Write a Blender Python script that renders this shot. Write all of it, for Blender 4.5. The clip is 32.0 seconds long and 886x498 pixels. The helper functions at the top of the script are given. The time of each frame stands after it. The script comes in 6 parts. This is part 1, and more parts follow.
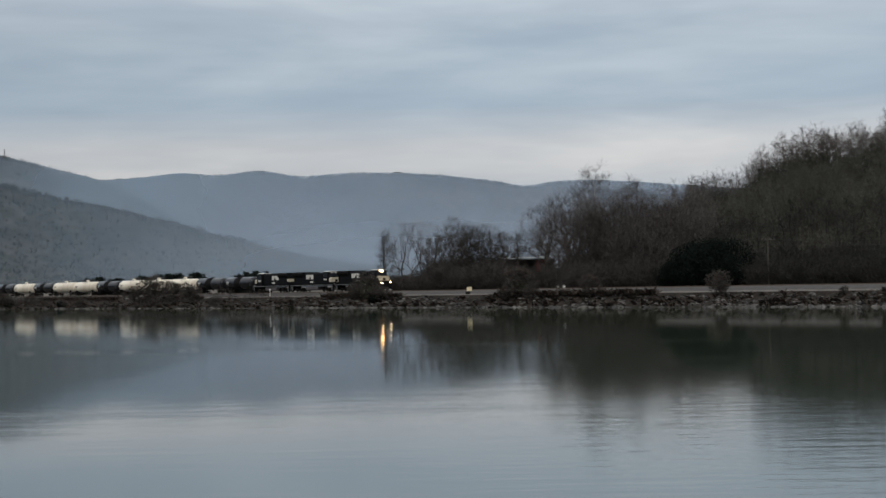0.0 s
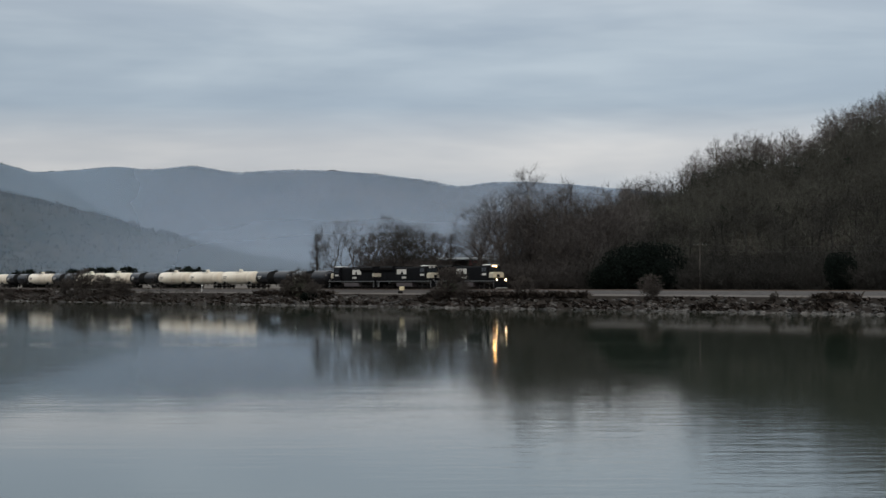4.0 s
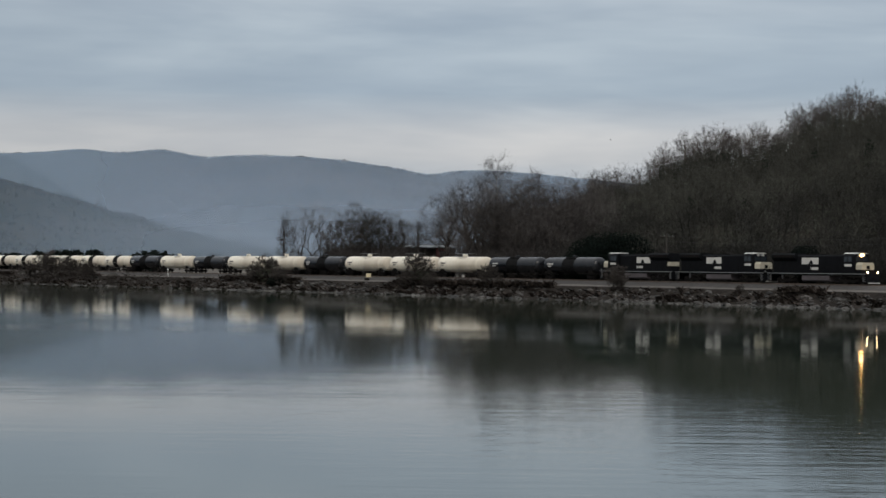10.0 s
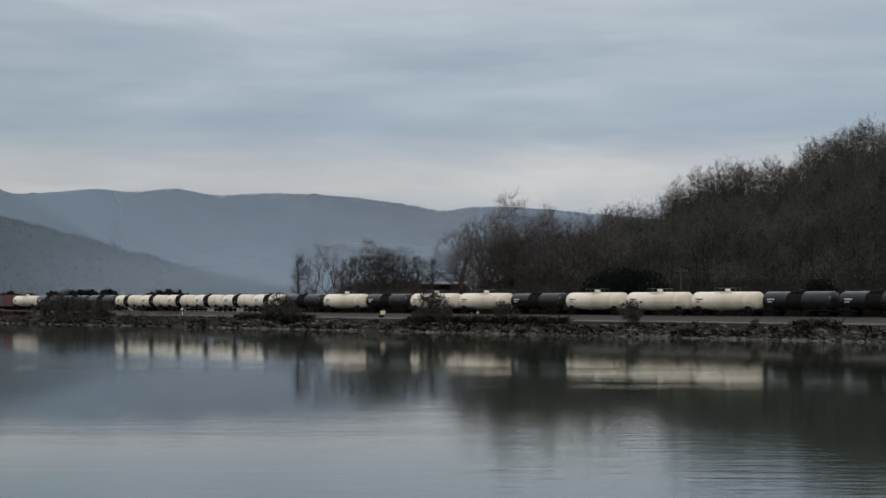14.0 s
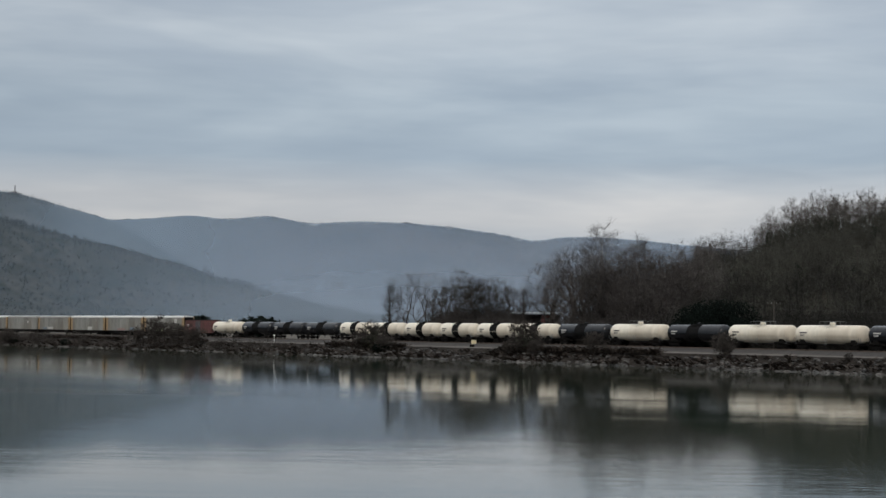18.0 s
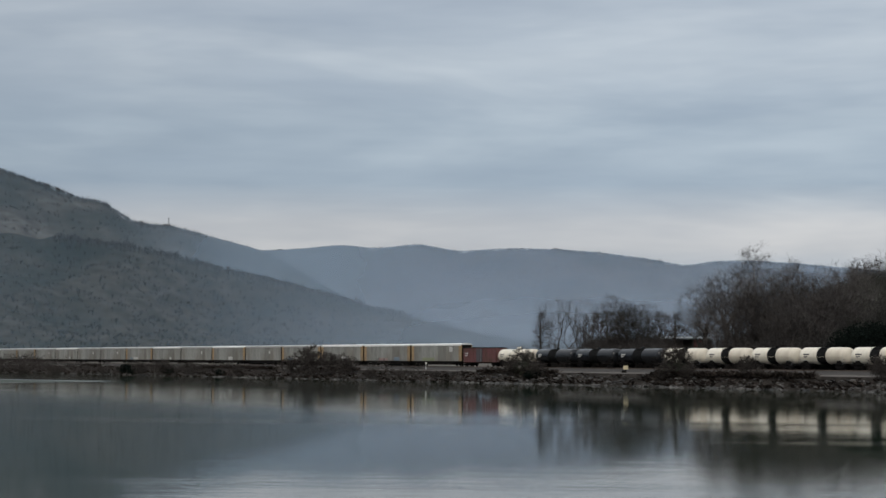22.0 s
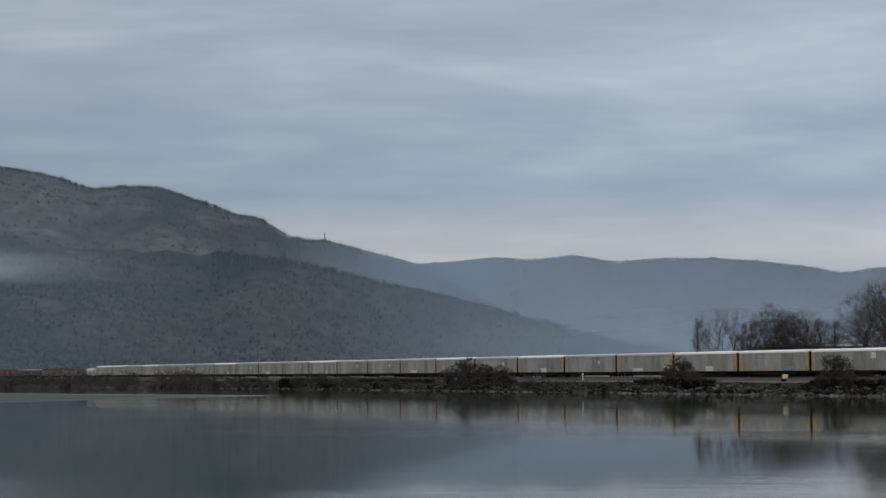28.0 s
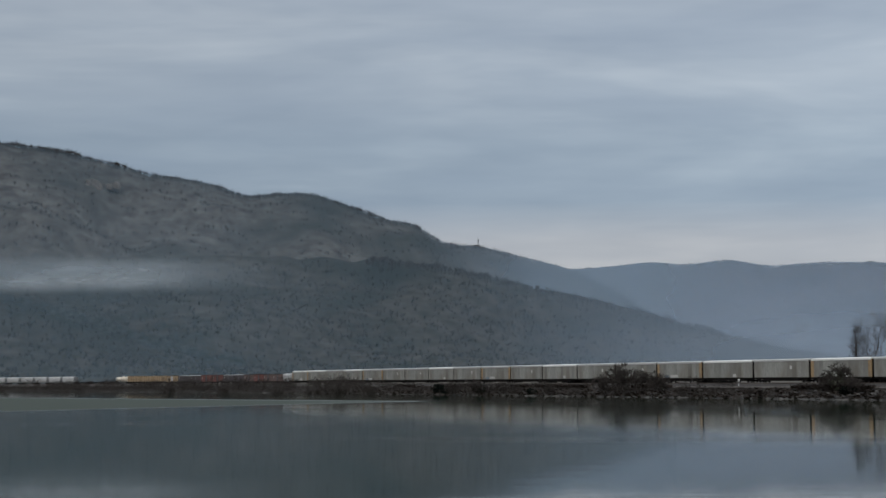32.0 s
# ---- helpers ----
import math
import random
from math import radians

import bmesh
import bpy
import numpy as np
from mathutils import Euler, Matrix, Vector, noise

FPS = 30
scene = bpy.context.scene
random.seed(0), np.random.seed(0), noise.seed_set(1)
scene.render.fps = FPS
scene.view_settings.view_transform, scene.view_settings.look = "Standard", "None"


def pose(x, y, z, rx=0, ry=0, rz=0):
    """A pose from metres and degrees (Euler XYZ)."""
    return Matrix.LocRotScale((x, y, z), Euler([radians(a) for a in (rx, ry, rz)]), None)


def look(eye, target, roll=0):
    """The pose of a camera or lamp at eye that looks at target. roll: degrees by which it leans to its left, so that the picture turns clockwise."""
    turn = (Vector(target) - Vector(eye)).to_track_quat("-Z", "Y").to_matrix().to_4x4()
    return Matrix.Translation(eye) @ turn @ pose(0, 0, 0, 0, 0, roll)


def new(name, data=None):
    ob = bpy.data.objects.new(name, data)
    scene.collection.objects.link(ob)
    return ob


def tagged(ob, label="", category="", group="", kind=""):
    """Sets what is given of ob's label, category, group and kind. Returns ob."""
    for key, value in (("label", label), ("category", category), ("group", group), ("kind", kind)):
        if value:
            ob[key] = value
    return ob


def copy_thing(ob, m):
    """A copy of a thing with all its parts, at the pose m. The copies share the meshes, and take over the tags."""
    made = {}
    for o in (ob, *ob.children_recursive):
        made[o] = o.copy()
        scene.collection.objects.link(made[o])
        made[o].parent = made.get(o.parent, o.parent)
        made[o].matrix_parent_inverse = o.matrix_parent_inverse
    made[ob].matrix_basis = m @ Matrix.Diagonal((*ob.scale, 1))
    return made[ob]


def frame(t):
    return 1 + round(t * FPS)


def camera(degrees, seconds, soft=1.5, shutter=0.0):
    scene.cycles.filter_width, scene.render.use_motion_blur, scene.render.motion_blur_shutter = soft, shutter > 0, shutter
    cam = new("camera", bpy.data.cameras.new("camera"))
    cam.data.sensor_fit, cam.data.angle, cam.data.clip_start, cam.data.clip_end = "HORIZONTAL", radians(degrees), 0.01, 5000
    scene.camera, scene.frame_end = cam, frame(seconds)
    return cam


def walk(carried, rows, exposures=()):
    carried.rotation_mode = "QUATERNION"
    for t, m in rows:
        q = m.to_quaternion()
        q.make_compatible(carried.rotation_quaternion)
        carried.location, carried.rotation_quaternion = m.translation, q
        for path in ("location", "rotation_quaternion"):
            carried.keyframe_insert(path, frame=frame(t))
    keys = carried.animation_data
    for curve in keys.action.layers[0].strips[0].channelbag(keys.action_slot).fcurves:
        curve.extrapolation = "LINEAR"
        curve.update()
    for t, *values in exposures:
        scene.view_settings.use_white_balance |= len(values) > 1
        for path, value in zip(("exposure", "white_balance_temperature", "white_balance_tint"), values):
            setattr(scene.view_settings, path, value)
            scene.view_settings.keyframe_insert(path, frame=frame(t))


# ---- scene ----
# ---- the camera: a hand-held telephoto view that turns on one spot ----
EYE = (0.0, 0.0, 5.0)
cam = camera(24.57, 32.0, soft=1.5)
# seconds, degrees to the right, degrees up, degrees of lean
PATH = [
    (0, -0.714, 0.944, -1.25), (0.5, -0.378, 0.788, -1.23), (1, -0.200, 0.710, -0.97), (1.5, 0.237, 0.466, -0.83), (2, 0.621, 0.251, -0.48),
    (2.5, 0.889, 0.453, -0.31), (3, 1.044, 0.721, -0.22), (3.5, 1.091, 0.886, -0.17), (5.5, 1.432, 0.923, -0.29), (6, 1.448, 0.918, -0.26),
    (6.5, 1.625, 0.810, -0.16), (7, 1.811, 0.699, -0.07), (7.5, 1.876, 0.676, -0.09), (8, 1.827, 0.737, -0.03), (8.5, 1.704, 0.749, 0.08),
    (9, 1.732, 0.681, 0.17), (9.5, 1.952, 0.599, 0.48), (10, 2.091, 0.570, 0.69), (10.5, 2.223, 0.574, 0.62), (11, 2.249, 0.523, 0.49),
    (11.5, 2.201, 0.643, 0.50), (12, 2.257, 0.763, 0.38), (12.5, 2.321, 0.901, 0.26), (13, 2.230, 1.097, 0.34), (13.5, 2.019, 1.286, 0.41),
    (14, 1.687, 1.598, 0.18), (14.5, 1.318, 1.968, 0.17), (16.5, 0.332, 2.824, 0.50), (17, -0.164, 2.703, 0.68), (17.5, -0.579, 2.507, 0.81),
    (18, -0.903, 2.406, 0.88), (18.5, -1.284, 2.453, 0.82), (19, -1.729, 2.489, 0.79), (19.5, -2.242, 2.660, 0.82), (20, -2.657, 2.792, 0.83),
    (20.5, -3.066, 2.741, 0.55), (21, -3.768, 2.727, 0.11), (21.5, -4.460, 2.850, 0.08), (22, -5.133, 3.118, 0.21), (22.5, -5.640, 3.360, 0.09),
    (23, -5.932, 3.399, -0.17), (23.5, -6.097, 3.386, -0.30), (24, -6.149, 3.422, -0.45), (24.5, -6.196, 3.540, -0.36), (26.5, -7.333, 3.564, -0.40),
    (27, -8.078, 3.543, -0.55), (27.5, -8.889, 3.579, -0.48), (28, -9.496, 3.456, -0.44), (28.5, -9.955, 3.478, -0.35), (29, -10.531, 3.625, -0.19),
    (29.5, -11.397, 3.582, -0.34), (30, -12.071, 3.573, -0.27), (30.5, -12.540, 3.559, -0.16), (31, -12.891, 3.474, -0.33), (31.5, -13.273, 3.524, -0.47),
    (32, -13.825, 3.649, -0.46),
]


def sight(az, el, r):
    """The point r metres out (level) at az degrees to the right and el degrees up."""
    a = radians(az)
    return Vector((EYE[0] + r * math.sin(a), EYE[1] + r * math.cos(a), EYE[2] + r * math.tan(radians(el))))


walk(cam, [(t, look(EYE, sight(az, el, 100), roll)) for t, az, el, roll in PATH],
     [(0, 0.0, 6500, 10), (8, 0.0, 6500, 10), (11, -0.13, 6500, 10), (14, -0.13, 6500, 10), (17, -0.07, 6480, 10), (20, -0.05, 6450, 10), (24, -0.13, 6350, 10), (32, -0.24, 6200, 10)])

# ---- world: a cool overcast evening sky with streaked cloud ----
world = bpy.data.worlds.new("overcast_sky")
scene.world = world
world.use_nodes = True
wn, wl = world.node_tree.nodes, world.node_tree.links
wn.clear()


def node(nodes, kind, **values):
    n = nodes.new(kind)
    for key, value in values.items():
        n.inputs[key].default_value = value
    return n


def ramp(nodes, stops, mode="LINEAR"):
    n = nodes.new("ShaderNodeValToRGB")
    n.color_ramp.interpolation = mode
    els = n.color_ramp.elements
    while len(els) < len(stops):
        els.new(0.5)
    for e, (pos, col) in zip(els, stops):
        e.position = pos
        e.color = (*col, 1) if len(col) == 3 else col
    return n


def build_sky():
    out = wn.new("ShaderNodeOutputWorld")
    bg = wn.new("ShaderNodeBackground")
    sky = wn.new("ShaderNodeTexSky")
    sky.sky_type, sky.sun_disc = "NISHITA", False
    sky.sun_elevation, sky.sun_rotation = radians(38), radians(200)
    tc = wn.new("ShaderNodeTexCoord")
    sep = wn.new("ShaderNodeSeparateXYZ")
    wl.new(tc.outputs["Generated"], sep.inputs[0])
    # cloud deck by height: dull band of pale light over the hills, grey-blue above, brighter towards the zenith
    deck = ramp(wn, [(0.0, (0.44, 0.505, 0.57)), (0.043, (0.47, 0.515, 0.57)), (0.055, (0.56, 0.575, 0.60)), (0.067, (0.55, 0.57, 0.60)), (0.086, (0.395, 0.475, 0.56)),
                     (0.115, (0.395, 0.475, 0.56)), (0.14, (0.465, 0.535, 0.61)), (0.2, (0.49, 0.55, 0.62)), (0.28, (0.60, 0.66, 0.71)), (0.6, (1.05, 1.1, 1.15)), (1.0, (1.4, 1.45, 1.5))])
    wl.new(sep.outputs["Z"], deck.inputs[0])
    # streaks: cloud drawn out level
    mp = node(wn, "ShaderNodeMapping", Scale=(5.0, 5.0, 30.0))
    wl.new(tc.outputs["Generated"], mp.inputs[0])
    n1 = node(wn, "ShaderNodeTexNoise", Scale=1.0, Detail=4.0, Roughness=0.55, Distortion=0.3)
    wl.new(mp.outputs[0], n1.inputs["Vector"])
    mp2 = node(wn, "ShaderNodeMapping", Scale=(13.0, 13.0, 80.0), Location=(3.1, 1.7, 0.4))
    wl.new(tc.outputs["Generated"], mp2.inputs[0])
    n2 = node(wn, "ShaderNodeTexNoise", Scale=1.0, Detail=3.0, Roughness=0.5)
    wl.new(mp2.outputs[0], n2.inputs["Vector"])
    r1 = ramp(wn, [(0.32, (0.90, 0.915, 0.94)), (0.5, (1.0, 1.0, 1.0)), (0.70, (1.23, 1.19, 1.14))])
    wl.new(n1.outputs["Fac"], r1.inputs[0])
    r2 = ramp(wn, [(0.3, (0.94, 0.945, 0.955)), (0.7, (1.065, 1.055, 1.045))])
    wl.new(n2.outputs["Fac"], r2.inputs[0])
    m1 = wn.new("ShaderNodeMix")
    m1.data_type, m1.blend_type = "RGBA", "MULTIPLY"
    m1.inputs[0].default_value = 1.0
    wl.new(deck.outputs[0], m1.inputs[6])
    wl.new(r1.outputs[0], m1.inputs[7])
    m2 = wn.new("ShaderNodeMix")
    m2.data_type, m2.blend_type = "RGBA", "MULTIPLY"
    m2.inputs[0].default_value = 1.0
    wl.new(m1.outputs[2], m2.inputs[6])
    wl.new(r2.outputs[0], m2.inputs[7])
    # the cloud thickens towards the mountain
    side = wn.new("ShaderNodeMapRange")
    for k, v in zip((1, 2, 3, 4), (-0.42, 0.0, 0.86, 1.02)):
        side.inputs[k].default_value = v
    wl.new(sep.outputs["X"], side.inputs[0])
    thick = wn.new("ShaderNodeVectorMath")
    thick.operation = "SCALE"
    wl.new(m2.outputs[2], thick.inputs[0])
    wl.new(side.outputs[0], thick.inputs["Scale"])
    # a little clear sky shows through the deck
    dim = wn.new("ShaderNodeVectorMath")
    dim.operation = "SCALE"
    dim.inputs["Scale"].default_value = 0.06
    wl.new(sky.outputs[0], dim.inputs[0])
    m3 = wn.new("ShaderNodeMix")
    m3.data_type = "RGBA"
    m3.inputs[0].default_value = 0.10
    wl.new(thick.outputs[0], m3.inputs[6])
    wl.new(dim.outputs[0], m3.inputs[7])
    wl.new(m3.outputs[2], bg.inputs[0])
    bg.inputs[1].default_value = 1.0
    wl.new(bg.outputs[0], out.inputs[0])


build_sky()
sun = new("sun", bpy.data.lights.new("sun", "SUN"))
sun.data.energy, sun.data.angle, sun.data.color = 1.05, radians(25), (1.0, 0.93, 0.83)
sun.matrix_world = look((0, 0, 100), (30, 82, 30))
scene.view_settings.exposure = 0.0

# ---- materials ----
def material(name, base, rough=0.7, metal=0.0, grain=8.0, vary=0.25, bump=0.0, second=None, patch=1.2, island=0.0, stretch=None, spec=None):
    """Two scales of noise on a base colour; second: a colour that shows in large patches."""
    m = bpy.data.materials.new(name)
    m.use_nodes = True
    n, l = m.node_tree.nodes, m.node_tree.links
    b = n["Principled BSDF"]
    b.inputs["Roughness"].default_value, b.inputs["Metallic"].default_value = rough, metal
    if spec is not None:
        b.inputs["Specular IOR Level"].default_value = spec
    tc = n.new("ShaderNodeTexCoord")
    src = tc.outputs["Object"]
    if stretch:
        mp = node(n, "ShaderNodeMapping", Scale=stretch)
        l.new(src, mp.inputs[0])
        src = mp.outputs[0]
    fine = node(n, "ShaderNodeTexNoise", Scale=grain, Detail=5.0, Roughness=0.6)
    wide = node(n, "ShaderNodeTexNoise", Scale=grain / 9.0 * patch, Detail=3.0, Roughness=0.6)
    l.new(src, fine.inputs["Vector"])
    l.new(src, wide.inputs["Vector"])
    lo, hi = [c * (1 - vary) for c in base], [min(1, c * (1 + vary)) for c in base]
    r = ramp(n, [(0.3, lo), (0.7, hi)])
    l.new(fine.outputs["Fac"], r.inputs[0])
    mix = n.new("ShaderNodeMix")
    mix.data_type = "RGBA"
    mix.inputs[7].default_value = (*(second or [c * 0.7 for c in base]), 1)
    step = ramp(n, [(0.45, (0, 0, 0)), (0.68, (1, 1, 1) if second else (0.5, 0.5, 0.5))])
    l.new(wide.outputs["Fac"], step.inputs[0])
    l.new(step.outputs[0], mix.inputs[0])
    l.new(r.outputs[0], mix.inputs[6])
    col = mix.outputs[2]
    if island:
        geo = n.new("ShaderNodeNewGeometry")
        info = n.new("ShaderNodeObjectInfo")
        add = n.new("ShaderNodeMath")
        add.operation = "ADD"
        l.new(geo.outputs["Random Per Island"], add.inputs[0])
        l.new(info.outputs["Random"], add.inputs[1])
        fr = n.new("ShaderNodeMath")
        fr.operation = "FRACT"
        l.new(add.outputs[0], fr.inputs[0])
        r3 = ramp(n, [(0, (1 - island,) * 3), (1, (1 + island,) * 3)])
        l.new(fr.outputs[0], r3.inputs[0])
        mul = n.new("ShaderNodeMix")
        mul.data_type, mul.blend_type = "RGBA", "MULTIPLY"
        mul.inputs[0].default_value = 1.0
        l.new(col, mul.inputs[6])
        l.new(r3.outputs[0], mul.inputs[7])
        col = mul.outputs[2]
    l.new(col, b.inputs["Base Color"])
    rr = ramp(n, [(0.3, (max(0, rough - 0.1),) * 3), (0.7, (min(1, rough + 0.12),) * 3)])
    l.new(wide.outputs["Fac"], rr.inputs[0])
    l.new(rr.outputs[0], b.inputs["Roughness"])
    if bump:
        bp = node(n, "ShaderNodeBump", Strength=0.6, Distance=bump)
        l.new(fine.outputs["Fac"], bp.inputs["Height"])
        l.new(bp.outputs[0], b.inputs["Normal"])
    return m


def glow(name, colour, strength):
    m = bpy.data.materials.new(name)
    m.use_nodes = True
    b = m.node_tree.nodes["Principled BSDF"]
    b.inputs["Base Color"].default_value = (*colour, 1)
    b.inputs["Emission Color"].default_value = (*colour, 1)
    b.inputs["Emission Strength"].default_value = strength
    return m


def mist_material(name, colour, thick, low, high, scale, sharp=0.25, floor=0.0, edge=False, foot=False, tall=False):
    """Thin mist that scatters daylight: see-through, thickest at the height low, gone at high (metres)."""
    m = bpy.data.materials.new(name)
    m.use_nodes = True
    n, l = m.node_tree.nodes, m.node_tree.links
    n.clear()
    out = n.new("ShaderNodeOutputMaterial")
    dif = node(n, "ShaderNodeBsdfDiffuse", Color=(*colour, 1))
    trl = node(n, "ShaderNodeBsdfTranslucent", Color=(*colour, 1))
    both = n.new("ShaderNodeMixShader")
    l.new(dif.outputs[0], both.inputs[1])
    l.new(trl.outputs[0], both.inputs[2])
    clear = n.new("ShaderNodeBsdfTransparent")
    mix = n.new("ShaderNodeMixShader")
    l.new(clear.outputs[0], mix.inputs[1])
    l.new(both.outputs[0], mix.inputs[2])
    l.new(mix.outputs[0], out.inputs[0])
    tc = n.new("ShaderNodeTexCoord")
    sep = n.new("ShaderNodeSeparateXYZ")
    l.new(tc.outputs["Object"], sep.inputs[0])
    mr = n.new("ShaderNodeMapRange")
    mr.interpolation_type = "SMOOTHSTEP"
    for k, v in zip((1, 2, 3, 4), (low, high, 1.0, floor)):
        mr.inputs[k].default_value = v
    l.new(sep.outputs["Z"], mr.inputs[0])
    mp = node(n, "ShaderNodeMapping", Scale=(scale, scale, scale * 3.5))
    l.new(tc.outputs["Object"], mp.inputs[0])
    noi = node(n, "ShaderNodeTexNoise", Scale=1.0, Detail=4.0, Roughness=0.55)
    l.new(mp.outputs[0], noi.inputs["Vector"])
    nr = n.new("ShaderNodeMapRange")
    for k, v in zip((1, 2, 3, 4), (0.5 - sharp, 0.5 + sharp, 0.45, 1.0)):
        nr.inputs[k].default_value = v
    l.new(noi.outputs["Fac"], nr.inputs[0])
    a = n.new("ShaderNodeMath")
    a.operation = "MULTIPLY"
    l.new(mr.outputs[0], a.inputs[0])
    l.new(nr.outputs[0], a.inputs[1])
    last = a.outputs[0]
    if edge:
        # fade to the rim of the patch, by its own length and height
        uv = n.new("ShaderNodeSeparateXYZ")
        l.new(tc.outputs["UV"], uv.inputs[0])
        for axis in ("X",) if tall else ("X", "Y"):
            rp = ramp(n, [(0.0, (1, 1, 1)), (1.0, (0, 0, 0))] if foot and axis == "Y" else [(0.0, (0, 0, 0)), (0.45, (1, 1, 1)), (0.55, (1, 1, 1)), (1.0, (0, 0, 0))], "EASE")
            l.new(uv.outputs[axis], rp.inputs[0])
            mul = n.new("ShaderNodeMath")
            mul.operation = "MULTIPLY"
            l.new(last, mul.inputs[0])
            l.new(rp.outputs[0], mul.inputs[1])
            last = mul.outputs[0]
    b = n.new("ShaderNodeMath")
    b.operation, b.inputs[1].default_value = "MULTIPLY", thick
    l.new(last, b.inputs[0])
    l.new(b.outputs[0], mix.inputs[0])
    return m


def water_material():
    m = bpy.data.materials.new("lake_water")
    m.use_nodes = True
    n, l = m.node_tree.nodes, m.node_tree.links
    b = n["Principled BSDF"]
    b.inputs["Base Color"].default_value = (0.021, 0.030, 0.020, 1)
    b.inputs["IOR"].default_value = 1.333
    b.inputs["Specular Tint"].default_value = (0.93, 0.97, 0.89, 1)
    tc = n.new("ShaderNodeTexCoord")

    def ranged(src, lo, hi, a, z, smooth=True):
        r = n.new("ShaderNodeMapRange")
        r.interpolation_type = "SMOOTHSTEP" if smooth else "LINEAR"
        for k, v in zip((1, 2, 3, 4), (lo, hi, a, z)):
            r.inputs[k].default_value = v
        l.new(src, r.inputs[0])
        return r.outputs[0]

    def maths(op, p, q, clamp=False):
        k = n.new("ShaderNodeMath")
        k.operation, k.use_clamp = op, clamp
        for i, v in enumerate((p, q)):
            if isinstance(v, (int, float)):
                k.inputs[i].default_value = v
            else:
                l.new(v, k.inputs[i])
        return k.outputs[0]

    def noise_of(scale, turn, detail, rough=0.5, at=(0, 0, 0)):
        mp = node(n, "ShaderNodeMapping", Scale=scale, Rotation=(0, 0, radians(turn)), Location=at)
        l.new(tc.outputs["Object"], mp.inputs[0])
        t = node(n, "ShaderNodeTexNoise", Scale=1.0, Detail=detail, Roughness=rough)
        l.new(mp.outputs[0], t.inputs["Vector"])
        return t.outputs["Fac"]

    def along(x, y):
        d = n.new("ShaderNodeVectorMath")
        d.operation = "DOT_PRODUCT"
        d.inputs[1].default_value = (x, y, 0)
        l.new(tc.outputs["Object"], d.inputs[0])
        return d.outputs["Value"]

    ln = n.new("ShaderNodeVectorMath")
    ln.operation = "LENGTH"
    l.new(tc.outputs["Object"], ln.inputs[0])
    # a breeze ruffles the near water and some far patches; the rest lies calm
    near = maths("MULTIPLY", ranged(ln.outputs["Value"], 45.0, 130.0, 1.0, 0.0), ranged(along(1.0, 0.0), -12.0, 14.0, 0.16, 1.0))
    patch = ranged(noise_of((0.010, 0.035, 1.0), -10, 4.0, 0.6), 0.50, 0.70, 0.0, 0.7)
    breeze = maths("ADD", near, patch, True)
    # the open reach far to the left, where wind roughens a long tongue of water
    tongue = maths("MULTIPLY", ranged(along(-0.937, 0.350), 257.0, 266.0, 0.0, 1.0), ranged(along(-0.666, -0.746), -262.0, -246.0, 0.0, 1.0))
    rough = maths("ADD", ranged(breeze, 0.0, 1.0, 0.042, 0.050, False), maths("MULTIPLY", tongue, 0.68))
    l.new(rough, b.inputs["Roughness"])
    # short waves, longer waves and a low swell
    amp = ranged(breeze, 0.0, 1.0, 0.09, 1.0, False)
    bp = node(n, "ShaderNodeBump", Distance=0.015)
    l.new(amp, bp.inputs["Strength"])
    l.new(noise_of((0.26, 0.95, 1.0), 8, 5.0, 0.6), bp.inputs["Height"])
    bp2 = node(n, "ShaderNodeBump", Distance=0.05, Strength=0.14)
    l.new(noise_of((0.05, 0.17, 1.0), -8, 2.0), bp2.inputs["Height"])
    l.new(bp.outputs[0], bp2.inputs["Normal"])
    l.new(bp2.outputs[0], b.inputs["Normal"])
    return m


